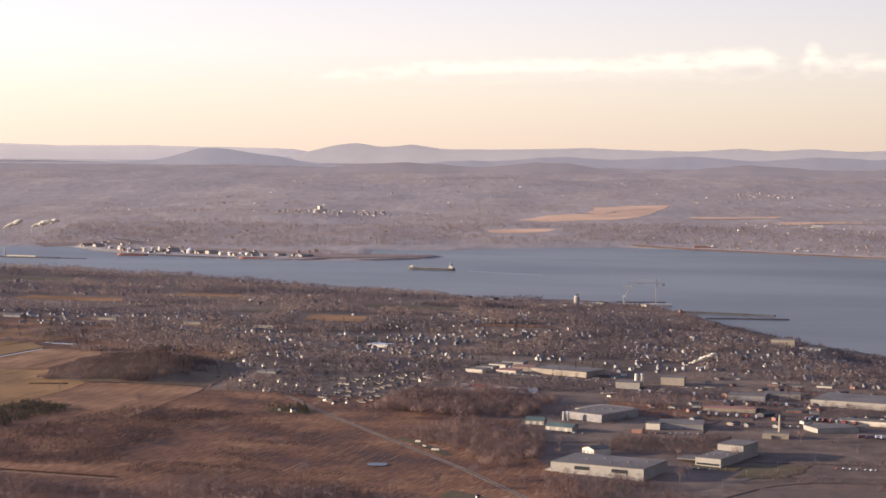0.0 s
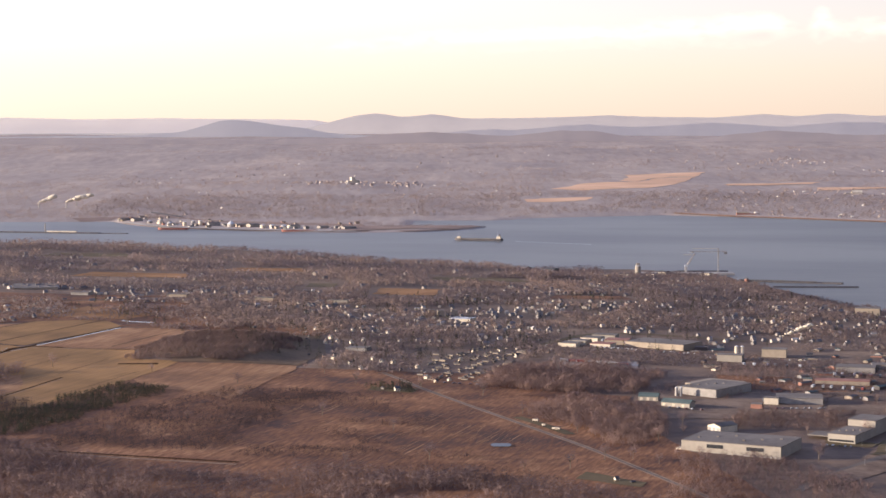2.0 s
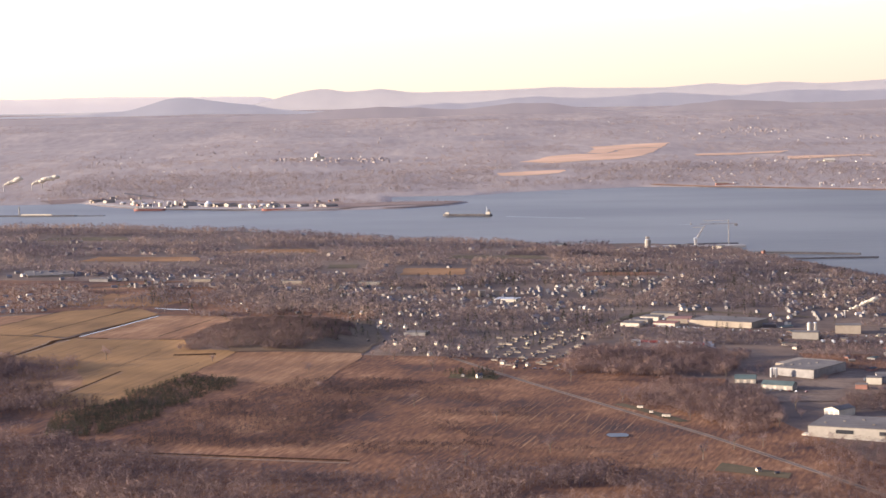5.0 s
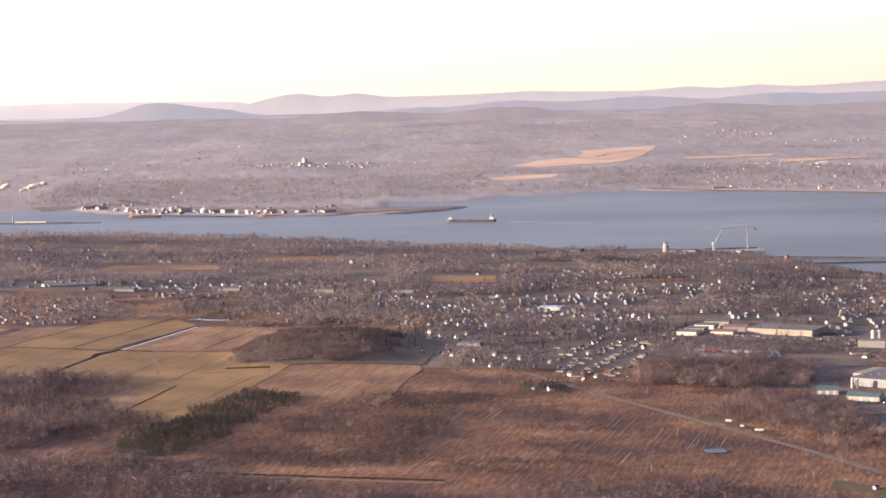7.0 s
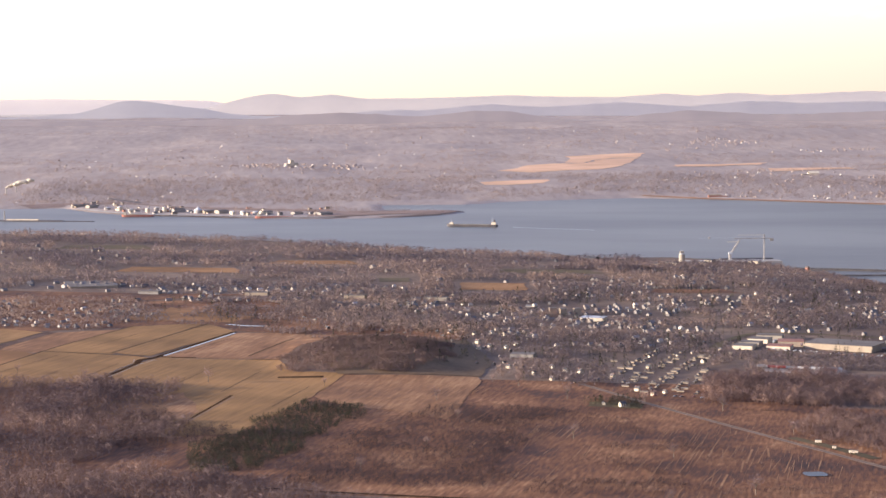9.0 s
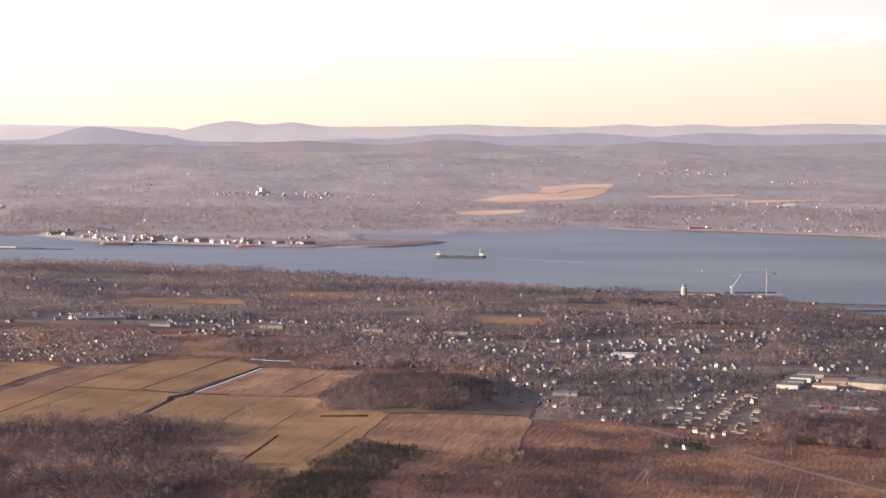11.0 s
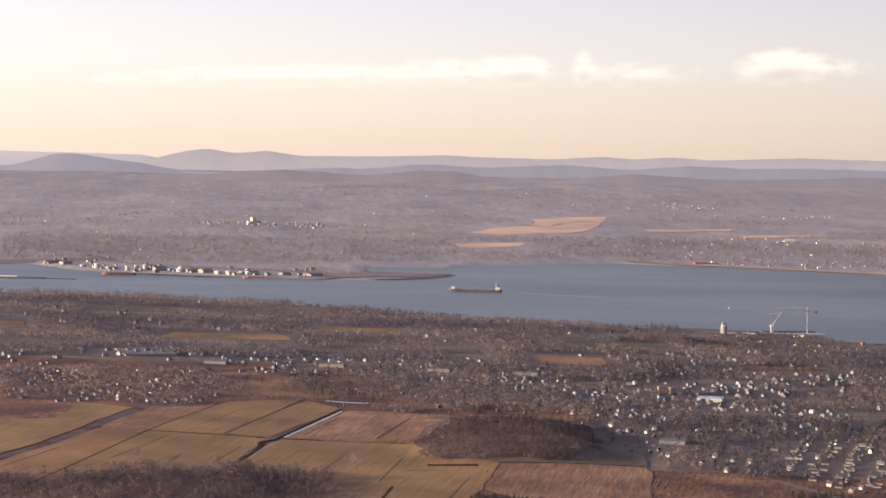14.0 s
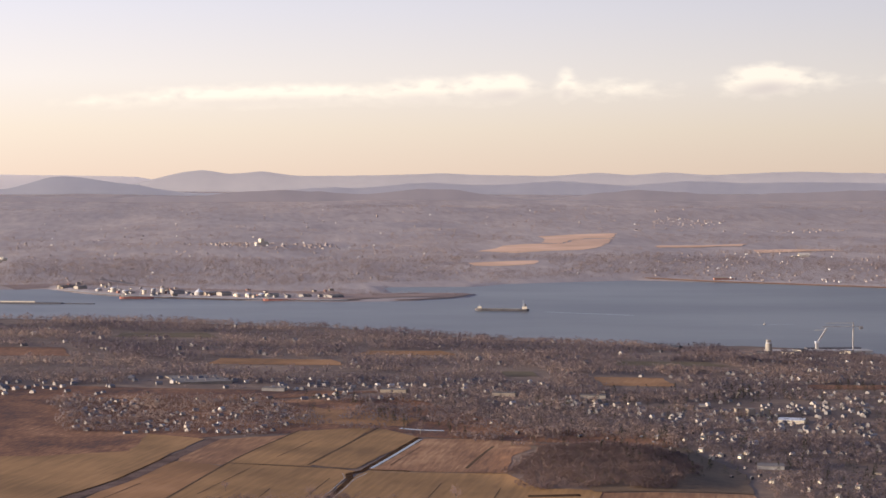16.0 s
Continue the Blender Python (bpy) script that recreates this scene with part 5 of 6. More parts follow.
# storage tanks, silos and sheds along the far quay
for k, (x, r, h, label) in enumerate([(-284, 3.4, 3.0, "squat white oil tank beside the quay"), (-272, 3.0, 5.2, "white storage tank by the quay"), (-262, 3.6, 3.4, "squat white oil tank beside the quay"), (-247, 2.4, 6.0, "tall pale grain silo by the quay"), (-240, 2.4, 6.4, "tall pale grain silo by the quay"), (-233, 2.4, 5.6, "tall pale grain silo by the quay"), (-205, 4.6, 4.2, "domed white store on the quay"), (-168, 3.2, 4.4, "white cylindrical tank beside the quay"), (-158, 3.4, 4.0, "white cylindrical tank beside the quay"), (-176, 2.8, 3.2, "squat white oil tank beside the quay")]):
    y = float(far_shore(x)) + 22 + 8 * g.random()
    t = thing("storage_tank", label, "tank", x, y)
    r, h = r * 0.75, h * (0.5 + 0.28 * g.random())
    part("shell", tube(r, -1, h, n=20), M_PLASTER if k % 2 else M_CONCRETE, t)
    part("roof", tube(r * 1.02, h, h + r * (0.7 if k == 6 else 0.25), r * 0.15, n=20), M_STEEL, t)
for x, w, d, h, m, label in [(-300, 9, 6, 2.6, M_CREAM, "pale quayside shed with a pitched roof"), (-222, 10, 7, 3.4, M_GREY, "grey quayside warehouse with a pitched roof"), (-196, 12, 7, 2.6, M_TAN, "long tan quayside warehouse with a flat roof"), (-186, 9, 7, 3.0, M_CREAM, "cream quayside shed with a grey roof"), (-150, 10, 6, 2.6, M_WHITE, "white quayside shed with a grey roof"), (-125, 8, 6, 2.2, M_GREY, "low grey quayside shed"), (-104, 12, 9, 2.4, M_GREY, "grey store with a tall heap-shaped roof"), (-312, 16, 5, 2.0, M_TAN, "long low tan shed")]:
    y = float(far_shore(x)) + 26 + 10 * g.random()
    t = thing("quay_shed", label, "warehouse", x, y, 38 + float(g.normal() * 6))
    part("wall", body(w, d, h * 0.75, h), m, t)
    part("roof", gable(w, d, h * 0.75, h), M_FLATROOF, t)
for k in range(56):
    x = float(g.uniform(-318, -92))
    y = float(far_shore(x)) + float(g.uniform(9, 40) if k % 2 else g.uniform(30, 120))
    w, d, h = float(g.uniform(1.4, 5.0)), float(g.uniform(1.2, 2.8)), float(g.uniform(0.8, 2.2))
    t = thing("port_building", "small pale building among the port sheds", "building", x, y, 42 + float(g.normal() * 9), None, "small buildings of the port")
    part("wall", body(w, d, h * 0.8, h), (M_PLASTER, M_TAN, M_CONCRETE, M_GREY, M_BRICK)[k % 5], t)
    part("roof", gable(w, d, h * 0.8, h, 0.08), M_FLATROOF, t)
for x in (-236, -262, -284):
    t = thing("gantry", "slender steel loading tower on the quay", "crane", x, float(far_shore(x)) + 14)
    part("leg", tube(0.3, -1, 5.0, 0.2), M_GREY, t)
    part("boom", solid(-0.2, 0.2, -5, 2, 4.0, 4.4), M_GREY, t)
for x0, x1, dy in ((-310, -95, 4), (-60, -10, 5)):
    q = [(x, float(far_shore(x)) + dy) for x in np.linspace(x0, x1, 9)]
    strip("quay", q, 5.0, M_CONCRETE if x0 < -100 else M_PORTLAND, "pale quay edge along the far shore", "quay", lift=0.5)
strip("beach", [(x, float(far_shore(x)) + 3) for x in np.linspace(200, 700, 12)], 5.0, M_STUBBLE, "narrow pale beach along the far shore", "beach", lift=0.4)
strip("port_ground", [(x, float(far_shore(x)) + 55) for x in np.linspace(-325, -90, 14)], 100, M_PORTLAND, "trodden reddish-brown ground of the port", "ground", lift=0.3)
c = thing("conveyor", "long slanting conveyor gallery above the port", "conveyor", -262, 1800, 24)
bm = solid(-24, 6, -0.4, 0.4, 0, 0.9)
bm.transform(Matrix.Translation((0, 0, 5.0)) @ Matrix.Rotation(radians(9), 4, "Y"))
part("gallery", bm, M_CONCRETE, c)
for x in (-18, -8, 2):
    part("trestle", tube(0.25, -1, 5.0 - x * 0.16, 0.2, n=8, x=x), M_GREY, c)
# jetty with a mast on the left of the channel
j = on_water("jetty", "low dark jetty with a pale mooring dolphin", "jetty", -345, 1655, -14)
part("deck", solid(-60, 42, -3, 3, -0.5, 0.9), M_HULL, j)
part("breakwater", solid(30, 66, -2.2, 2.2, -0.5, 0.5), M_HULL, j)
part("shed", solid(-4, 22, -1.4, 1.4, 0.9, 1.7), M_WHITE, j)
part("mast", tube(0.6, 0.9, 8.0, 0.4, x=-6), M_GREY, j)
# distant town
t = thing("tower_block", "pale tower block standing above the far town", "building", -131, 2420, 40)
part("block", solid(-3.0, 2.4, -2, 2, -2, 8.0), M_PLASTER, t)
part("wing", solid(2.4, 9, -2, 2, -2, 4.6), M_PLASTER, t)
part("lower_block", solid(-9, -3.0, -2, 1.4, -2, 3.8), M_PLASTER, t)
t = thing("hotel", "red brick lakeside hotel on the far shore", "building", 262, 1922)
part("wall", solid(-6, 6, -2, 2, -1, 1.6), M_BRICK, t)
part("wing", solid(6, 12, -2, 2, -1, 1.0), M_BRICK, t)
part("roof", gable(12, 4, 1.6, 2.4), M_TAN, t)
t = thing("factory", "white plant with a bright roof on the far slope", "building", 432, 2215)
part("wall", solid(-6, 5, -4, 4, -2, 2.0), M_WHITE, t)
part("roof", gable(11, 8, 2.0, 4.0), M_WHITE, t)
part("annex", solid(-13, -6, -4, 2, -2, 1.2), M_CREAM, t)


def far_houses(name, poly, spacing, ragged, seed, label, size=1.0, material=None):
    """Far-off houses as one joined mesh: small bodies with pitched roofs."""
    p = scatter(poly, spacing, ragged, seed)
    gg = np.random.default_rng(seed)
    if p[:, 1].max() < 1000:
        p = np.array([q for q in p.tolist() if free(q[0], q[1], 2.2)])
    for x0, x1, y0, y1 in GLADES + FAR_FIELDS:
        p = p[~((p[:, 0] > x0 - 3) & (p[:, 0] < x1 + 3) & (p[:, 1] > y0 - 12) & (p[:, 1] < y1))]
    n = len(p)
    w, d, h = (size * (3.0 + 3.0 * gg.random(n)), size * (2.4 + 1.4 * gg.random(n)), size * (1.1 + 0.9 * gg.random(n)))
    a = 0.7 + gg.normal(size=n) * 0.35
    z = terrain(p[:, 0], p[:, 1])
    pts = []
    for sx, sy, top in ((-1, -1, 0), (1, -1, 0), (1, 1, 0), (-1, 1, 0), (-1, -1, 1), (1, -1, 1), (1, 1, 1), (-1, 1, 1), (-1, 0, 2), (1, 0, 2)):
        lx, ly = sx * w / 2, sy * d / 2
        pts.append(np.stack([p[:, 0] + lx * np.cos(a) - ly * np.sin(a), p[:, 1] + lx * np.sin(a) + ly * np.cos(a), z + (-1.0 if top == 0 else h if top == 1 else h + 0.34 * d)], 1))
    v = np.stack(pts, 1).reshape(-1, 3)
    k = np.arange(n)[:, None] * 10
    f = [tuple(r) for q in ((0, 1, 5, 4), (2, 3, 7, 6), (4, 5, 9, 8), (6, 7, 8, 9)) for r in (k + np.array(q)).tolist()]
    f += [tuple(r) for q in ((1, 2, 6, 9, 5), (3, 0, 4, 8, 7)) for r in (k + np.array(q)).tolist()]
    ob = link_mesh(name, v.tolist(), f, material or M_FARWALL)
    ob.data.materials.append(M_TOWNROOF if material else M_FARWALL)
    ob.data.polygons.foreach_set("material_index", np.repeat([0, 0, 1, 1, 0, 0], n).astype(np.int32))
    return tagged(ob, label, "houses", kind="stuff")


M_TOWNROOF = ramp_mat("town_roofs", [(0.0, (0.098, 0.101, 0.117)), (0.5, (0.176, 0.176, 0.192)), (0.8, (0.221, 0.189, 0.179)), (1.0, (0.468, 0.468, 0.481))], 0.5, island=0.9)
M_FARWALL = ramp_mat("far_house_walls", [(0.0, (0.33, 0.265, 0.24)), (0.78, (0.42, 0.34, 0.30)), (0.86, (0.55, 0.46, 0.40)), (0.95, (0.85, 0.80, 0.72))], 0.5, island=0.97)
far_houses("distant_houses", [(-380, 1900), (-60, 1930), (80, 1990), (90, 2500), (-420, 2500)], 30, -0.05, 71, "scattered pale houses of the far town", 0.46)
far_houses("distant_houses", [(-190, 2380), (-60, 2380), (-40, 2470), (-190, 2470)], 13, -0.2, 72, "cluster of pale buildings round the tower block", 0.7)
far_houses("distant_houses", [(120, 1985), (190, 1985), (290, 1910), (430, 1800), (760, 1660), (800, 2300), (320, 2300), (160, 2120)], 20, -0.2, 73, "suburban houses among the far trees", 0.46)
far_houses("distant_houses", [(392, 2860), (470, 2820), (574, 2960), (490, 3050)], 14, -0.3, 74, "new pale housing estate on the far slope", 0.5)
far_houses("distant_houses", [(460, 2650), (545, 2650), (645, 2685), (652, 2745), (560, 2745)], 15, -0.1, 75, "rows of pale houses on the far slope", 0.5)
far_houses("distant_houses", [(-420, 2500), (520, 2700), (560, 3300), (-460, 3300)], 60, -0.1, 76, "few scattered farms below the hills", 0.5)
def plume(x, y, reach, rise, thick, stack_r, stack_h, label):
    """White steam that leaves a stack and drifts sideways in growing puffs."""
    t = thing("steam_plume", label, "steam", x, y)
    for q in range(11):
        u = q / 10
        r = thick * (0.3 + 0.9 * u * (1 - 0.25 * u))
        bm = bmesh.new()
        m = Matrix.Translation((u * reach + g.normal() * 0.05 * reach * u, g.normal() * 0.3 * thick, stack_h + rise * u + g.normal() * 0.12 * thick)) @ Matrix.Diagonal((r * 1.5, r, r * (0.7 + 0.2 * g.random()), 1))
        bmesh.ops.create_icosphere(bm, subdivisions=2, radius=1.0, matrix=m)
        for vert in bm.verts:
            vert.co += Vector(noise.noise_vector(vert.co / (0.8 * thick))) * 0.35 * r
        part("puff", bm, M_WHITE, t)
    part("stack", tube(stack_r, -2, stack_h, stack_r * 0.75), M_CONCRETE, t)


for x, y in ((-402, 2026), (-396, 2050), (-428, 2018)):
    plume(x, y, 15, 5.5, 2.6, 0.6, 6, "small white plume of factory steam drifting sideways")
plume(96, 742, 10.5, 4.0, 0.95, 0.25, 2.2, "bright plume of white steam above the works")

# ---- the near waterfront: cranes, silo and piers ----
c = thing("tower_crane", "white tower crane standing on the pier", "crane", 137, 1196, 0, WATER_Z)
part("mast", solid(-0.3, 0.3, -0.3, 0.3, 0, 15.8), M_CONCRETE, c)
part("jib", solid(-17, 5.2, -0.25, 0.25, 13.2, 13.65), M_CONCRETE, c)
part("counterweight", solid(3.4, 5.2, -0.6, 0.6, 12.0, 13.2), M_GREY, c)
part("tie", solid(-15, 0, -0.12, 0.12, 15.2, 15.45), M_WHITE, c)
c = thing("harbour_crane", "pale harbour crane with a slanting boom", "crane", 118.5, 1200, 0, WATER_Z)
part("base", solid(-0.7, 0.7, -0.7, 0.7, 0, 5.2), M_CONCRETE, c)
bm = solid(-0.4, 0.4, -0.4, 0.4, 0, 9.6)
bm.transform(Matrix.Translation((0, 0, 4.2)) @ Matrix.Rotation(radians(33), 4, "Y"))
part("boom", bm, M_CONCRETE, c)
part("stay", solid(-1.6, 5.4, -0.15, 0.15, 11.2, 11.5), M_WHITE, c)
part("cab", solid(-1.0, 1.0, -0.9, 0.9, 4.4, 5.4), M_STEEL, c)
p = on_water("wharf", "long concrete wharf with sheds along the water", "pier", 120, 1196, 0)
part("deck", solid(-30, 26, -6, 6, -0.5, 1.1), M_CONCRETE, p)
part("moored_barge", solid(-6, 24, 7, 12, -0.4, 1.6), M_HULL, p, "dark moored barge")
p = on_water("pier", "long low pier reaching into the river", "pier", 174, 1133, -22)
part("deck", solid(-34, 24, -1.6, 1.6, -0.5, 0.8), M_HULL, p)
part("wall", solid(-34, 10, -2.8, -2.4, 1.0, 1.3), M_HULL, p)
p = on_water("pier", "dark breakwater reaching into the river", "pier", 176, 1102, -3)
part("deck", solid(-22, 24, -1.2, 1.2, -0.5, 0.7), M_HULL, p)
open_spots.append((89, 1188))
t = thing("grain_silo", "stout cream grain silo at the waterfront", "silo", 89, 1190)
part("shell", tube(1.7, -1, 4.6, n=18), M_CREAM, t)
part("head_house", solid(-1.0, 1.0, -1.0, 1.0, 4.6, 6.4), M_CREAM, t)
part("cap", tube(1.75, 4.6, 5.0, 1.0, n=18), M_STEEL, t)
for x, y, w, d, h, m, label in [(96, 1172, 9, 5, 1.6, M_WHITE, "white waterfront shed with a dark roof"), (104, 1185, 5, 5, 2.2, M_CREAM, "small pale waterfront building"), (128, 1180, 6, 4, 1.8, M_WHITE, "white shed by the wharf"), (150, 1165, 7, 4, 1.8, M_CREAM, "cream harbour office with a dark roof"), (160, 1148, 5, 4, 2.0, M_WHITE, "white harbour building with a dark roof"), (166, 1142, 4, 4, 1.6, M_BRICK, "small red harbour building"), (80, 1168, 7, 5, 1.8, M_GREY, "grey waterfront shed with a dark roof"), (142, 1120, 1.6, 1.6, 3.0, M_BRICK, "red and white harbour tower"), (66, 1150, 6, 4, 2.0, M_TAN, "tan waterfront building with a dark roof"), (20, 1195, 12, 7, 3.6, M_HULL, "dark block of flats above the river"), (38, 1190, 7, 6, 3.2, M_HULL, "dark apartment block above the river")]:
    t = thing("harbour_building", label, "building", x, y, -45 + float(g.normal() * 8))
    open_spots.append((x, y - 3))
    part("wall", body(w, d, h * 0.8, h), m, t)
    part("roof", gable(w, d, h * 0.8, h), M_ROOF, t)
for x, y in ((-215, 1300), (-236, 1330)):
    t = on_water("channel_marker", "slim pale channel marker in the river", "marker", x, y)
    part("post", tube(0.25, -0.5, 4.5, 0.15), M_WHITE, t)
    part("foot", tube(0.9, -0.5, 0.6, 0.7), M_CONCRETE, t)

M_TOWNWALL = ramp_mat("town_house_walls", [(0.0, (0.185, 0.175, 0.175)), (0.5, (0.25, 0.228, 0.215)), (0.8, (0.36, 0.315, 0.275)), (0.93, (0.50, 0.44, 0.375)), (1.0, (0.80, 0.74, 0.66))], 0.5, island=0.9)
far_houses("town_houses", [(-330, 870), (-120, 850), (-60, 800), (20, 770), (60, 760), (80, 900), (40, 960), (-180, 925), (-330, 930)], 7.0, -0.3, 81, "many small houses among the bare trees of the town", 0.42, M_TOWNWALL)
far_houses("town_houses", [(80, 770), (150, 720), (200, 740), (206, 850), (160, 950), (90, 930)], 6.0, -0.3, 82, "close-set small houses towards the river", 0.44, M_TOWNWALL)
far_houses("town_houses", [(0, 960), (90, 940), (150, 960), (140, 1060), (110, 1150), (40, 1120)], 8, -0.2, 83, "small riverside houses among bare trees", 0.46, M_TOWNWALL)
far_houses("town_houses", [(-330, 950), (-40, 950), (40, 1120), (-60, 1200), (-330, 1200)], 26, -0.1, 84, "scattered houses in the river woods", 0.5, M_TOWNWALL)
far_houses("town_houses", [(-250, 774), (-196, 762), (-174, 806), (-194, 862), (-258, 852)], 5.0, -0.3, 85, "close-set blue-grey houses of a small estate", 0.34, M_TOWNWALL)
far_houses("town_houses", [(-44, 724), (-4, 726), (20, 768), (10, 850), (-44, 850), (-66, 780)], 5.0, -0.3, 86, "close-set dark-roofed houses in the middle of the town", 0.40, M_TOWNWALL)
far_houses("town_houses", [(70, 730), (66, 760), (90, 764), (186, 706), (182, 694), (130, 714)], 6.0, -0.3, 87, "small houses between the works and the town", 0.42, M_TOWNWALL)
b = on_water("work_boat", "tiny pale work boat with a mast off the harbour", "boat", 147, 1394, 95)
part("hull", hull(4, 1.2, 0.35), M_GREY, b)
part("mast", tube(0.08, 0.3, 2.4, 0.05, n=8), M_GREY, b)
part("cabin", solid(-0.5, 0.4, -0.35, 0.35, 0.35, 0.7), M_GREY, b)
v = [(139 + 28 * s, 1393 + 3 * s + k, WATER_Z + 0.06) for s in np.linspace(0, 1, 12) for k in (-0.5, 0.5)]
tagged(link_mesh("wake", v, [(2 * i, 2 * i + 2, 2 * i + 3, 2 * i + 1) for i in range(11)], M_FOAM), "faint streak of foam round the work boat", "wake", kind="structure")

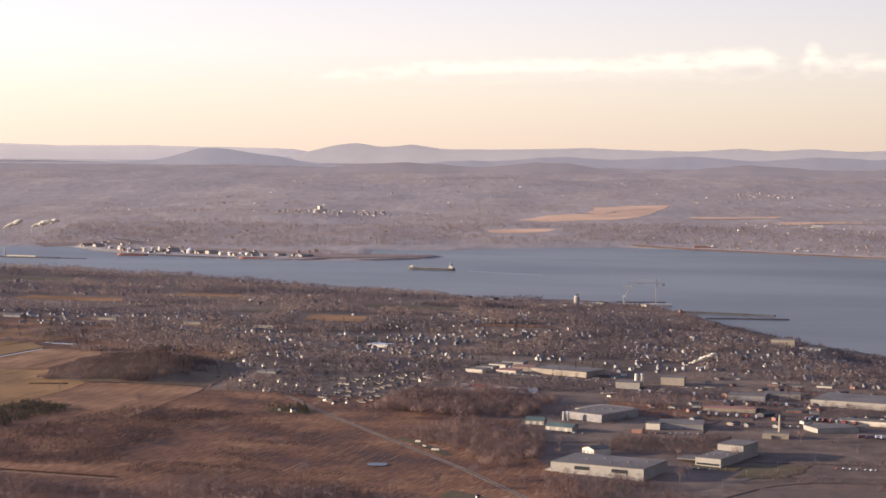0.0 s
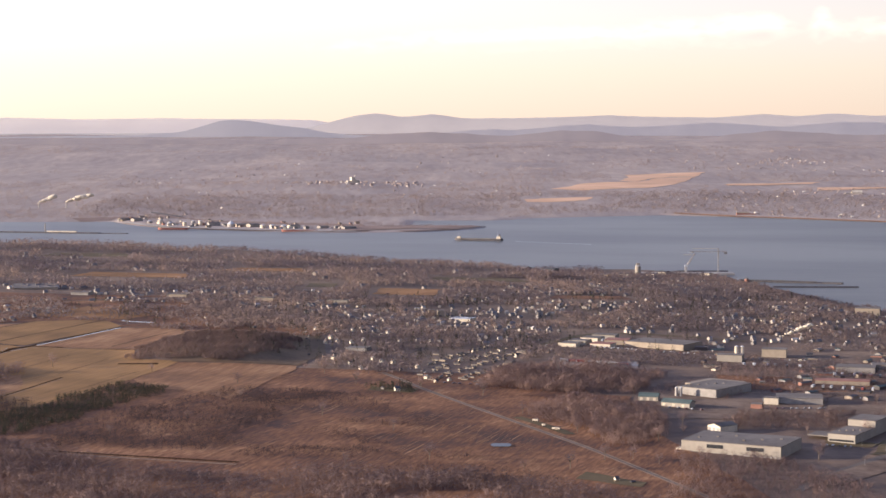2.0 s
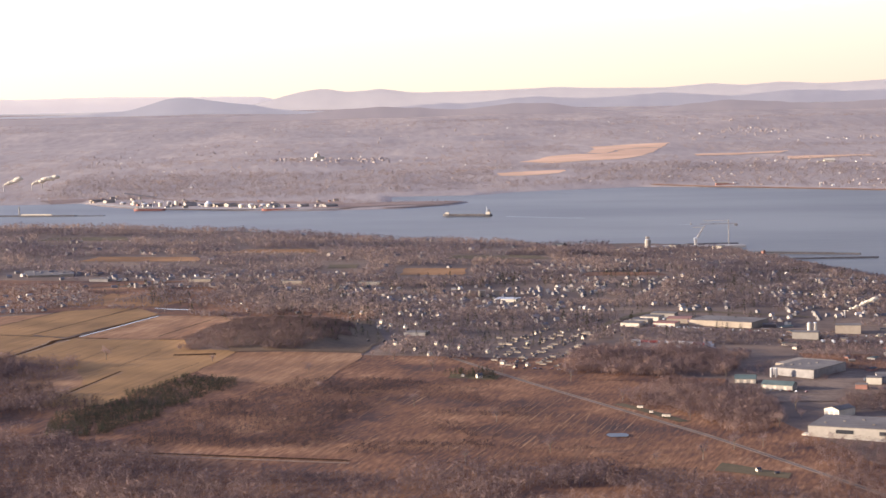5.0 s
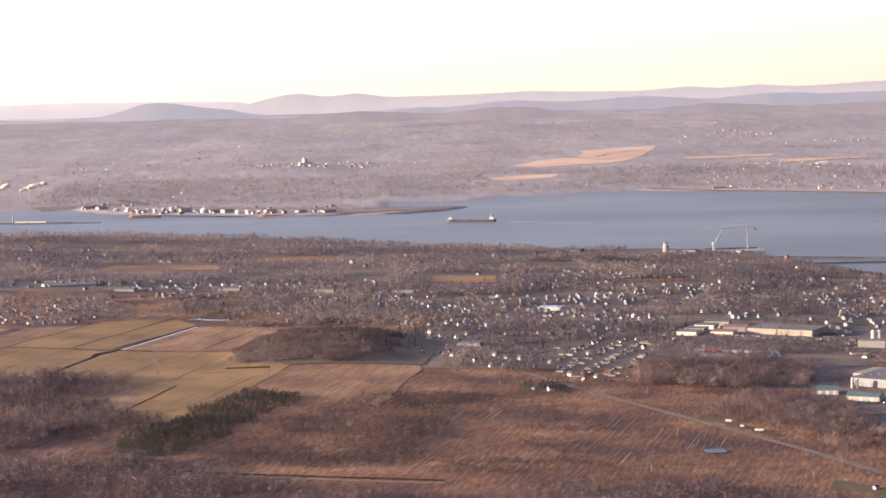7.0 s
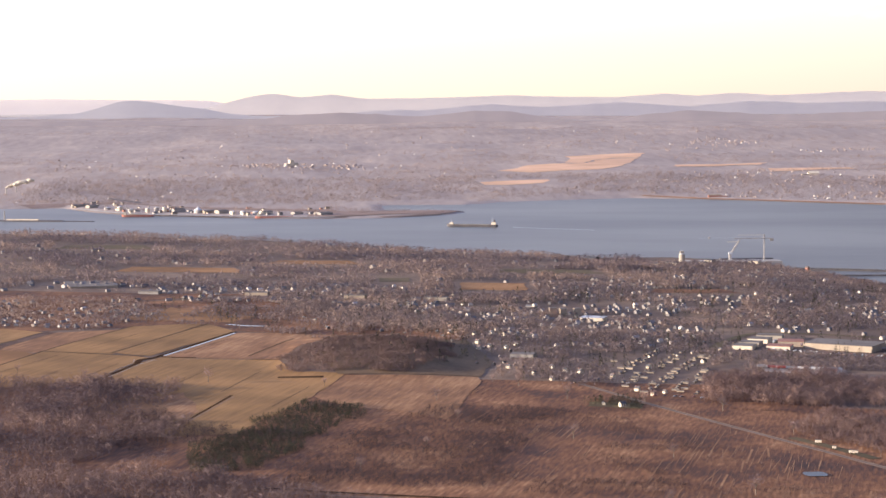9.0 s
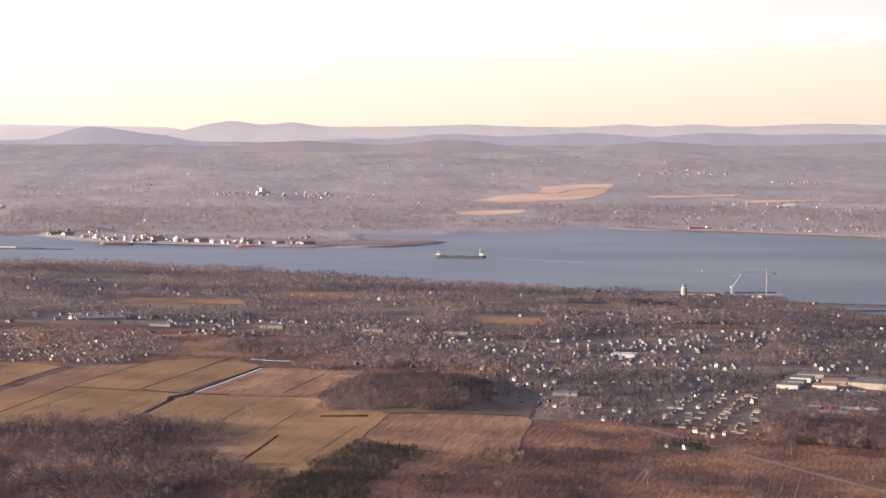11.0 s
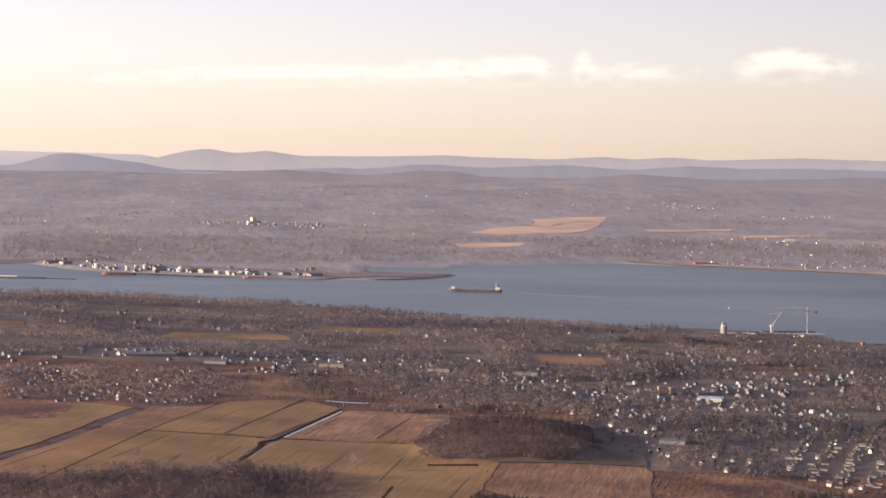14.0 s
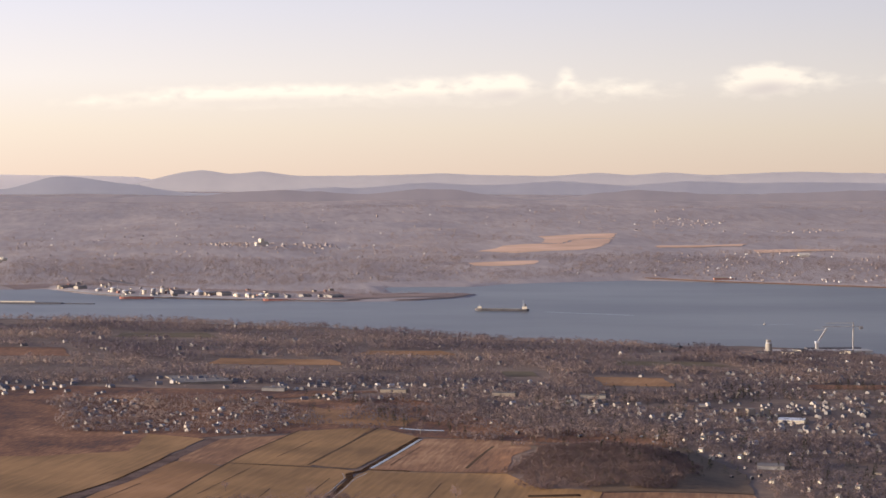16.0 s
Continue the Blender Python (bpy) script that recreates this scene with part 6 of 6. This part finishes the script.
# ---- woods, thickets and plantations ----
WOODS = [
    ("woodland", [(-240, 430), (-264, 640), (-237, 624), (-203, 640), (-180, 648), (-158, 637), (-158, 613), (-167, 602), (-153, 584), (-154, 560), (-156, 540), (-153, 519), (-136, 512), (-121, 500), (-104, 470), (-100, 420)], 1.5, -0.7, 1.6, 3.4, 36, M_TWIG, "leafless mauve-brown woodland at the field's edge"),
    ("woodland", [(-100, 420), (-106, 478), (-70, 480), (-27, 480), (10, 462), (20, 420)], 1.8, -0.5, 1.5, 3.2, 46, M_TWIG, "bare brown trees below the field"),
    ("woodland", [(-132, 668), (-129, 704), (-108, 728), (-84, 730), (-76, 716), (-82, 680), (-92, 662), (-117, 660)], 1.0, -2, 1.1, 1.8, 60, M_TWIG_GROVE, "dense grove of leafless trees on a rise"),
    ("woodland", [(-17, 612), (-9, 650), (8, 664), (30, 664), (44, 636), (26, 604)], 1.5, -1.5, 2.2, 3.4, 66, M_TWIG_RED, "bare russet wood beside the road"),
    ("woodland", [(-4, 562), (-3, 582), (13, 592), (28, 588), (34, 560), (31, 528), (16, 516), (9, 540)], 1.5, -1.1, 2.0, 3.2, 66, M_TWIG_RED, "leafless grove behind the trailers"),
    ("woodland", [(20, 440), (27, 470), (31, 507), (46, 503), (60, 495), (70, 470), (66, 440)], 1.5, -1.0, 1.3, 2.5, 38, M_TWIG_RED, "low bare scrub before the warehouse"),
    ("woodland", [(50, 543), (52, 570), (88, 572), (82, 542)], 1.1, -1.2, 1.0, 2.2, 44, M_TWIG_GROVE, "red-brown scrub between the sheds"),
    ("woodland", [(60, 640), (58, 668), (160, 690), (190, 640), (150, 625)], 2.2, 0.0, 1.2, 2.6, 36, M_TWIG, "bare trees along the industrial road"),
    ("thicket", [(-125, 470), (-110, 560), (-78, 610), (-40, 600), (-20, 520), (0, 470)], 1.1, 0.34, 0.4, 1.1, 20, M_SHRUB, "patches of low bare shrubs in the brown field"),
    ("thicket", [(-130, 508), (-129, 526), (-118, 562), (-106, 578), (-93, 602), (-80, 608), (-70, 560), (-86, 505)], 1.2, 0.0, 0.6, 1.6, 30, M_SHRUB, "mauve-brown bushes and saplings running across the field"),
    # shadowed wood: the dark shrub colour supplies its shade
    ("woodland", [(-176, 560), (-160, 540), (-150, 560), (-141, 572), (-152, 583), (-164, 598)], 1.2, -1.0, 1.4, 2.2, 26, M_SHRUB, "bare thicket beside the pines, shade put into its dark twigs"),
    ("thicket", [(-84, 576), (-82, 598), (-68, 606), (-58, 598), (-66, 578)], 0.95, -0.3, 0.4, 1.2, 26, M_SHRUB, "dark mauve bushes below the stubble field"),
    ("thicket", [(-98, 512), (-92, 532), (-80, 536), (-78, 520), (-86, 506)], 0.95, -0.3, 0.4, 1.2, 26, M_SHRUB, "dark clump of bushes in the brown field"),
    ("thicket", [(-46, 546), (-44, 552), (-28, 550), (-30, 544)], 0.95, -0.2, 0.4, 1.1, 26, M_SHRUB, "dark row of bushes in the brown field"),
    ("thicket", [(-68, 504), (-66, 511), (-58, 511), (-56, 503)], 0.95, -0.3, 0.5, 1.3, 26, M_SHRUB, "small dark thicket standing in the field"),
    ("thicket", [(-40, 494), (-38, 502), (-18, 500), (-20, 494)], 0.95, -0.2, 0.4, 1.1, 26, M_SHRUB, "dark low bushes near the pond"),
    ("thicket", [(-72, 590), (-72, 604), (-52, 602), (-38, 572), (-30, 566), (-32, 560), (-44, 562)], 1.0, 0.0, 0.4, 1.0, 24, M_SHRUB, "low mauve bushes below the farmhouse"),
    ("thicket", [(-66, 528), (-62, 540), (-44, 538), (-40, 530), (-52, 524)], 1.0, 0.0, 0.4, 1.0, 24, M_SHRUB, "dark low bushes in the middle of the field"),
    ("thicket", [(-80, 500), (-76, 512), (-46, 508), (-30, 500), (-50, 496)], 1.0, 0.0, 0.4, 1.1, 24, M_SHRUB, "dark line of low bushes across the field"),
    ("thicket", [(8, 672), (18, 718), (26, 716), (60, 700), (120, 672), (120, 652), (44, 668)], 1.4, -0.4, 0.8, 2.0, 22, M_TWIG_MID, "bare scrub before the shopping sheds"),
    ("thicket", [(-68, 660), (-60, 712), (-38, 716), (-20, 660), (-22, 626), (-44, 634)], 1.6, -0.1, 1.0, 2.2, 20, M_TWIG_MID, "garden trees and hedges behind the farmhouse"),
    ("thicket", [(-130, 745), (-96, 738), (-70, 742), (-66, 766), (-110, 770), (-136, 764)], 1.4, -0.4, 0.8, 2.0, 22, M_TWIG_MID, "brown hedges and trees behind the grove"),
    ("thicket", [(56, 600), (60, 640), (160, 660), (170, 560), (120, 560), (100, 585)], 1.5, -0.15, 0.6, 1.6, 26, M_TWIG_RED, "brown scrub between the works yards"),
    ("thicket", [(30, 594), (44, 636), (62, 652), (62, 600), (54, 596), (44, 606)], 1.5, -0.3, 0.7, 1.8, 26, M_TWIG_RED, "brown scrub round the grey works hall"),
    ("thicket", [(84, 505), (100, 530), (130, 545), (170, 560), (170, 480), (120, 480)], 1.6, -0.35, 0.6, 1.6, 28, M_TWIG_RED, "dry scrub beside the works road"),
    ("thicket", [(-190, 778), (-150, 766), (-128, 772), (-134, 800), (-170, 838), (-182, 812)], 1.6, 0.25, 0.7, 1.9, 20, M_TWIG_MID, "bushes and garden trees at the edge of the pastures"),
    ("thicket", [(-176, 846), (-140, 806), (-120, 800), (-100, 880), (-150, 888)], 1.7, -0.2, 0.9, 2.3, 20, M_TWIG_MID, "trees and hedges between the shops and the meadows"),
    ("woodland", [(-250, 774), (-196, 760), (-170, 806), (-192, 866), (-262, 856)], 1.7, 0.0, 1.0, 2.2, 22, M_TWIG_MID, "bare trees among the houses of a small estate"),
    ("woodland", [(-400, 930), (-400, 1310), (-230, 1285), (-150, 1255), (-60, 1232), (70, 1225), (60, 1080), (-20, 960), (-190, 930)], 2.5, -0.5, 1.8, 3.4, 14, M_TWIG_BELT, "broad belt of leafless woods above the river"),
    ("woodland", [(-340, 908), (-150, 886), (-134, 820), (-140, 800), (-120, 770), (-70, 740), (-50, 640), (-20, 640), (14, 700), (20, 770), (80, 765), (190, 700), (208, 860), (150, 1060), (130, 1180), (60, 1190), (-30, 960), (-190, 930), (-340, 950)], 1.8, -0.42, 1.4, 2.8, 17, M_TWIG_MID, "leafless trees standing thick through the town"),
    ("woodland", [(62, 724), (60, 760), (82, 766), (190, 705), (186, 690), (132, 710), (100, 716)], 1.9, -0.25, 1.0, 2.2, 17, M_TWIG_MID, "bare trees and gardens behind the works"),
    ("woodland", [(150, 640), (190, 720), (330, 640), (300, 560)], 2.6, -0.5, 2.0, 4.0, 30, M_TWIG, "bare trees east of the works"),
]
def open_round(p, gap):
    """Leaves out the trees that would stand in a house, close before it or close on its sunny side."""
    keep = np.ones(len(p), bool)
    for x, y in taken:
        dx, dy = p[:, 0] - x, p[:, 1] - y
        keep &= ~((np.abs(dx) < 0.8 * gap) & (dy < 0.6) & (dy > -1.9 * gap))
    for x, y in open_spots:
        dx, dy = p[:, 0] - x, p[:, 1] - y
        keep &= ~((np.abs(dx) < 1.1 * gap) & (dy < 1.2) & (dy > -9.0 * gap)) & ~((np.abs(dy) < 1.0 * gap) & (dx < 1.2) & (dx > -8.0 * gap))
    for x0, x1, y0, y1 in GLADES + [(-33, -1, 640, 708)]:
        keep &= ~((p[:, 0] > x0) & (p[:, 0] < x1) & (p[:, 1] > y0 - 12) & (p[:, 1] < y1))
    return p[keep]


for i, (name, poly, gap, ragged, low, high, twigs, material, label) in enumerate(WOODS):
    town = material in (M_TWIG_MID, M_TWIG_BELT)
    p = scatter(poly, gap, ragged, 40 + 7 * i, 44 if town else 24, 2.4 if town else 0.8)
    thicket(name, open_round(p, 1.0) if town else p, low, high, twigs, material, label, 90 + i, *((0.44, False, "trees", 0.050, 1.0, 0.06) if town else (0.34, False, "trees", 0.024, 1.1, 0.0) if material is M_TWIG_RED else (0.36, False, "trees", 0.030, 1.1, 0.0) if material is M_TWIG_GROVE else (0.38, False, "trees", 0.026, 1.2, 0.0)))
thicket("pine_plantation", scatter([(-150, 524), (-151, 548), (-141, 572), (-123, 618.5), (-112, 612), (-106, 603), (-116, 576), (-125.5, 547), (-135, 520)], 0.95, -2, 5), 0.9, 1.5, 36, M_PINE, "dark green plantation of young pines", 5, 0.42, True)
thicket("pine_trees", scatter([(-60, 640), (40, 700), (160, 760), (150, 1000), (-20, 900), (-200, 860), (-160, 800)], 8.0, -0.3, 6), 1.8, 3.6, 34, M_PINE, "dark evergreens dotted through the town", 6, 0.24, True)
thicket("pine_trees", scatter([(-50, 606), (-36, 602), (-32, 616), (-50, 618)], 1.7, -2, 8), 1.8, 3.2, 44, M_PINE, "dark evergreens round the farmhouse", 8, 0.3, True)
far_poly = [(-1100, 1860), (-394, 1850), (-300, 1815), (-200, 1730), (-120, 1700), (-20, 1715), (60, 1905), (190, 1975), (290, 1895), (420, 1775), (1000, 1500), (1300, 2600), (-1100, 2600)]
def dry(p):
    """Keeps the places that stand clear of the water and off the open fields."""
    for x0, x1, y0, y1 in FAR_FIELDS:
        p = p[~((p[:, 0] > x0) & (p[:, 0] < x1) & (p[:, 1] > y0 - 40) & (p[:, 1] < y1))]
    return p[terrain(p[:, 0], p[:, 1]) > WATER_Z + 0.5]


thicket("woodland", dry(scatter(far_poly, 6.1, -0.05, 61, 110, 2.5)), 2.4, 4.6, 8, M_TWIG_FAR, "leafless woods across the river, haze in their pale twig colour", 61, 0.6, twig=0.08)
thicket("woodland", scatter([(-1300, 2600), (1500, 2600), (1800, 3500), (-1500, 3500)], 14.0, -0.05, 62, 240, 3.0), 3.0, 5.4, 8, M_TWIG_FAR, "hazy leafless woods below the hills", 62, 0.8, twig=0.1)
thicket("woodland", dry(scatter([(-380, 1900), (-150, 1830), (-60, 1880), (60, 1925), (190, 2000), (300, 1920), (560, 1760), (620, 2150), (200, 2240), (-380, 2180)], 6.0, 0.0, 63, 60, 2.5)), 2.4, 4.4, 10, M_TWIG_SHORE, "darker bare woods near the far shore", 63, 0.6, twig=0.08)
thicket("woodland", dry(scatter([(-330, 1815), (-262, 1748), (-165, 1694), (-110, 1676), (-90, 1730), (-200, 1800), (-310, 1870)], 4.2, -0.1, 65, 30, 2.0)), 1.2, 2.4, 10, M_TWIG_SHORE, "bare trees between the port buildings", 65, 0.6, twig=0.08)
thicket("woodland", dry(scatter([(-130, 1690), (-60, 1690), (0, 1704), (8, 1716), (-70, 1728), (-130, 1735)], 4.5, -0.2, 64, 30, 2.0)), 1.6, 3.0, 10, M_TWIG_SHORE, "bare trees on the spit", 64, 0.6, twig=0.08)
shore_x = np.linspace(22, 720, 16)
shore_belt = [(float(x), float(far_shore(x)) + 7) for x in shore_x] + [(float(x), float(far_shore(x)) + 75) for x in shore_x[::-1]]
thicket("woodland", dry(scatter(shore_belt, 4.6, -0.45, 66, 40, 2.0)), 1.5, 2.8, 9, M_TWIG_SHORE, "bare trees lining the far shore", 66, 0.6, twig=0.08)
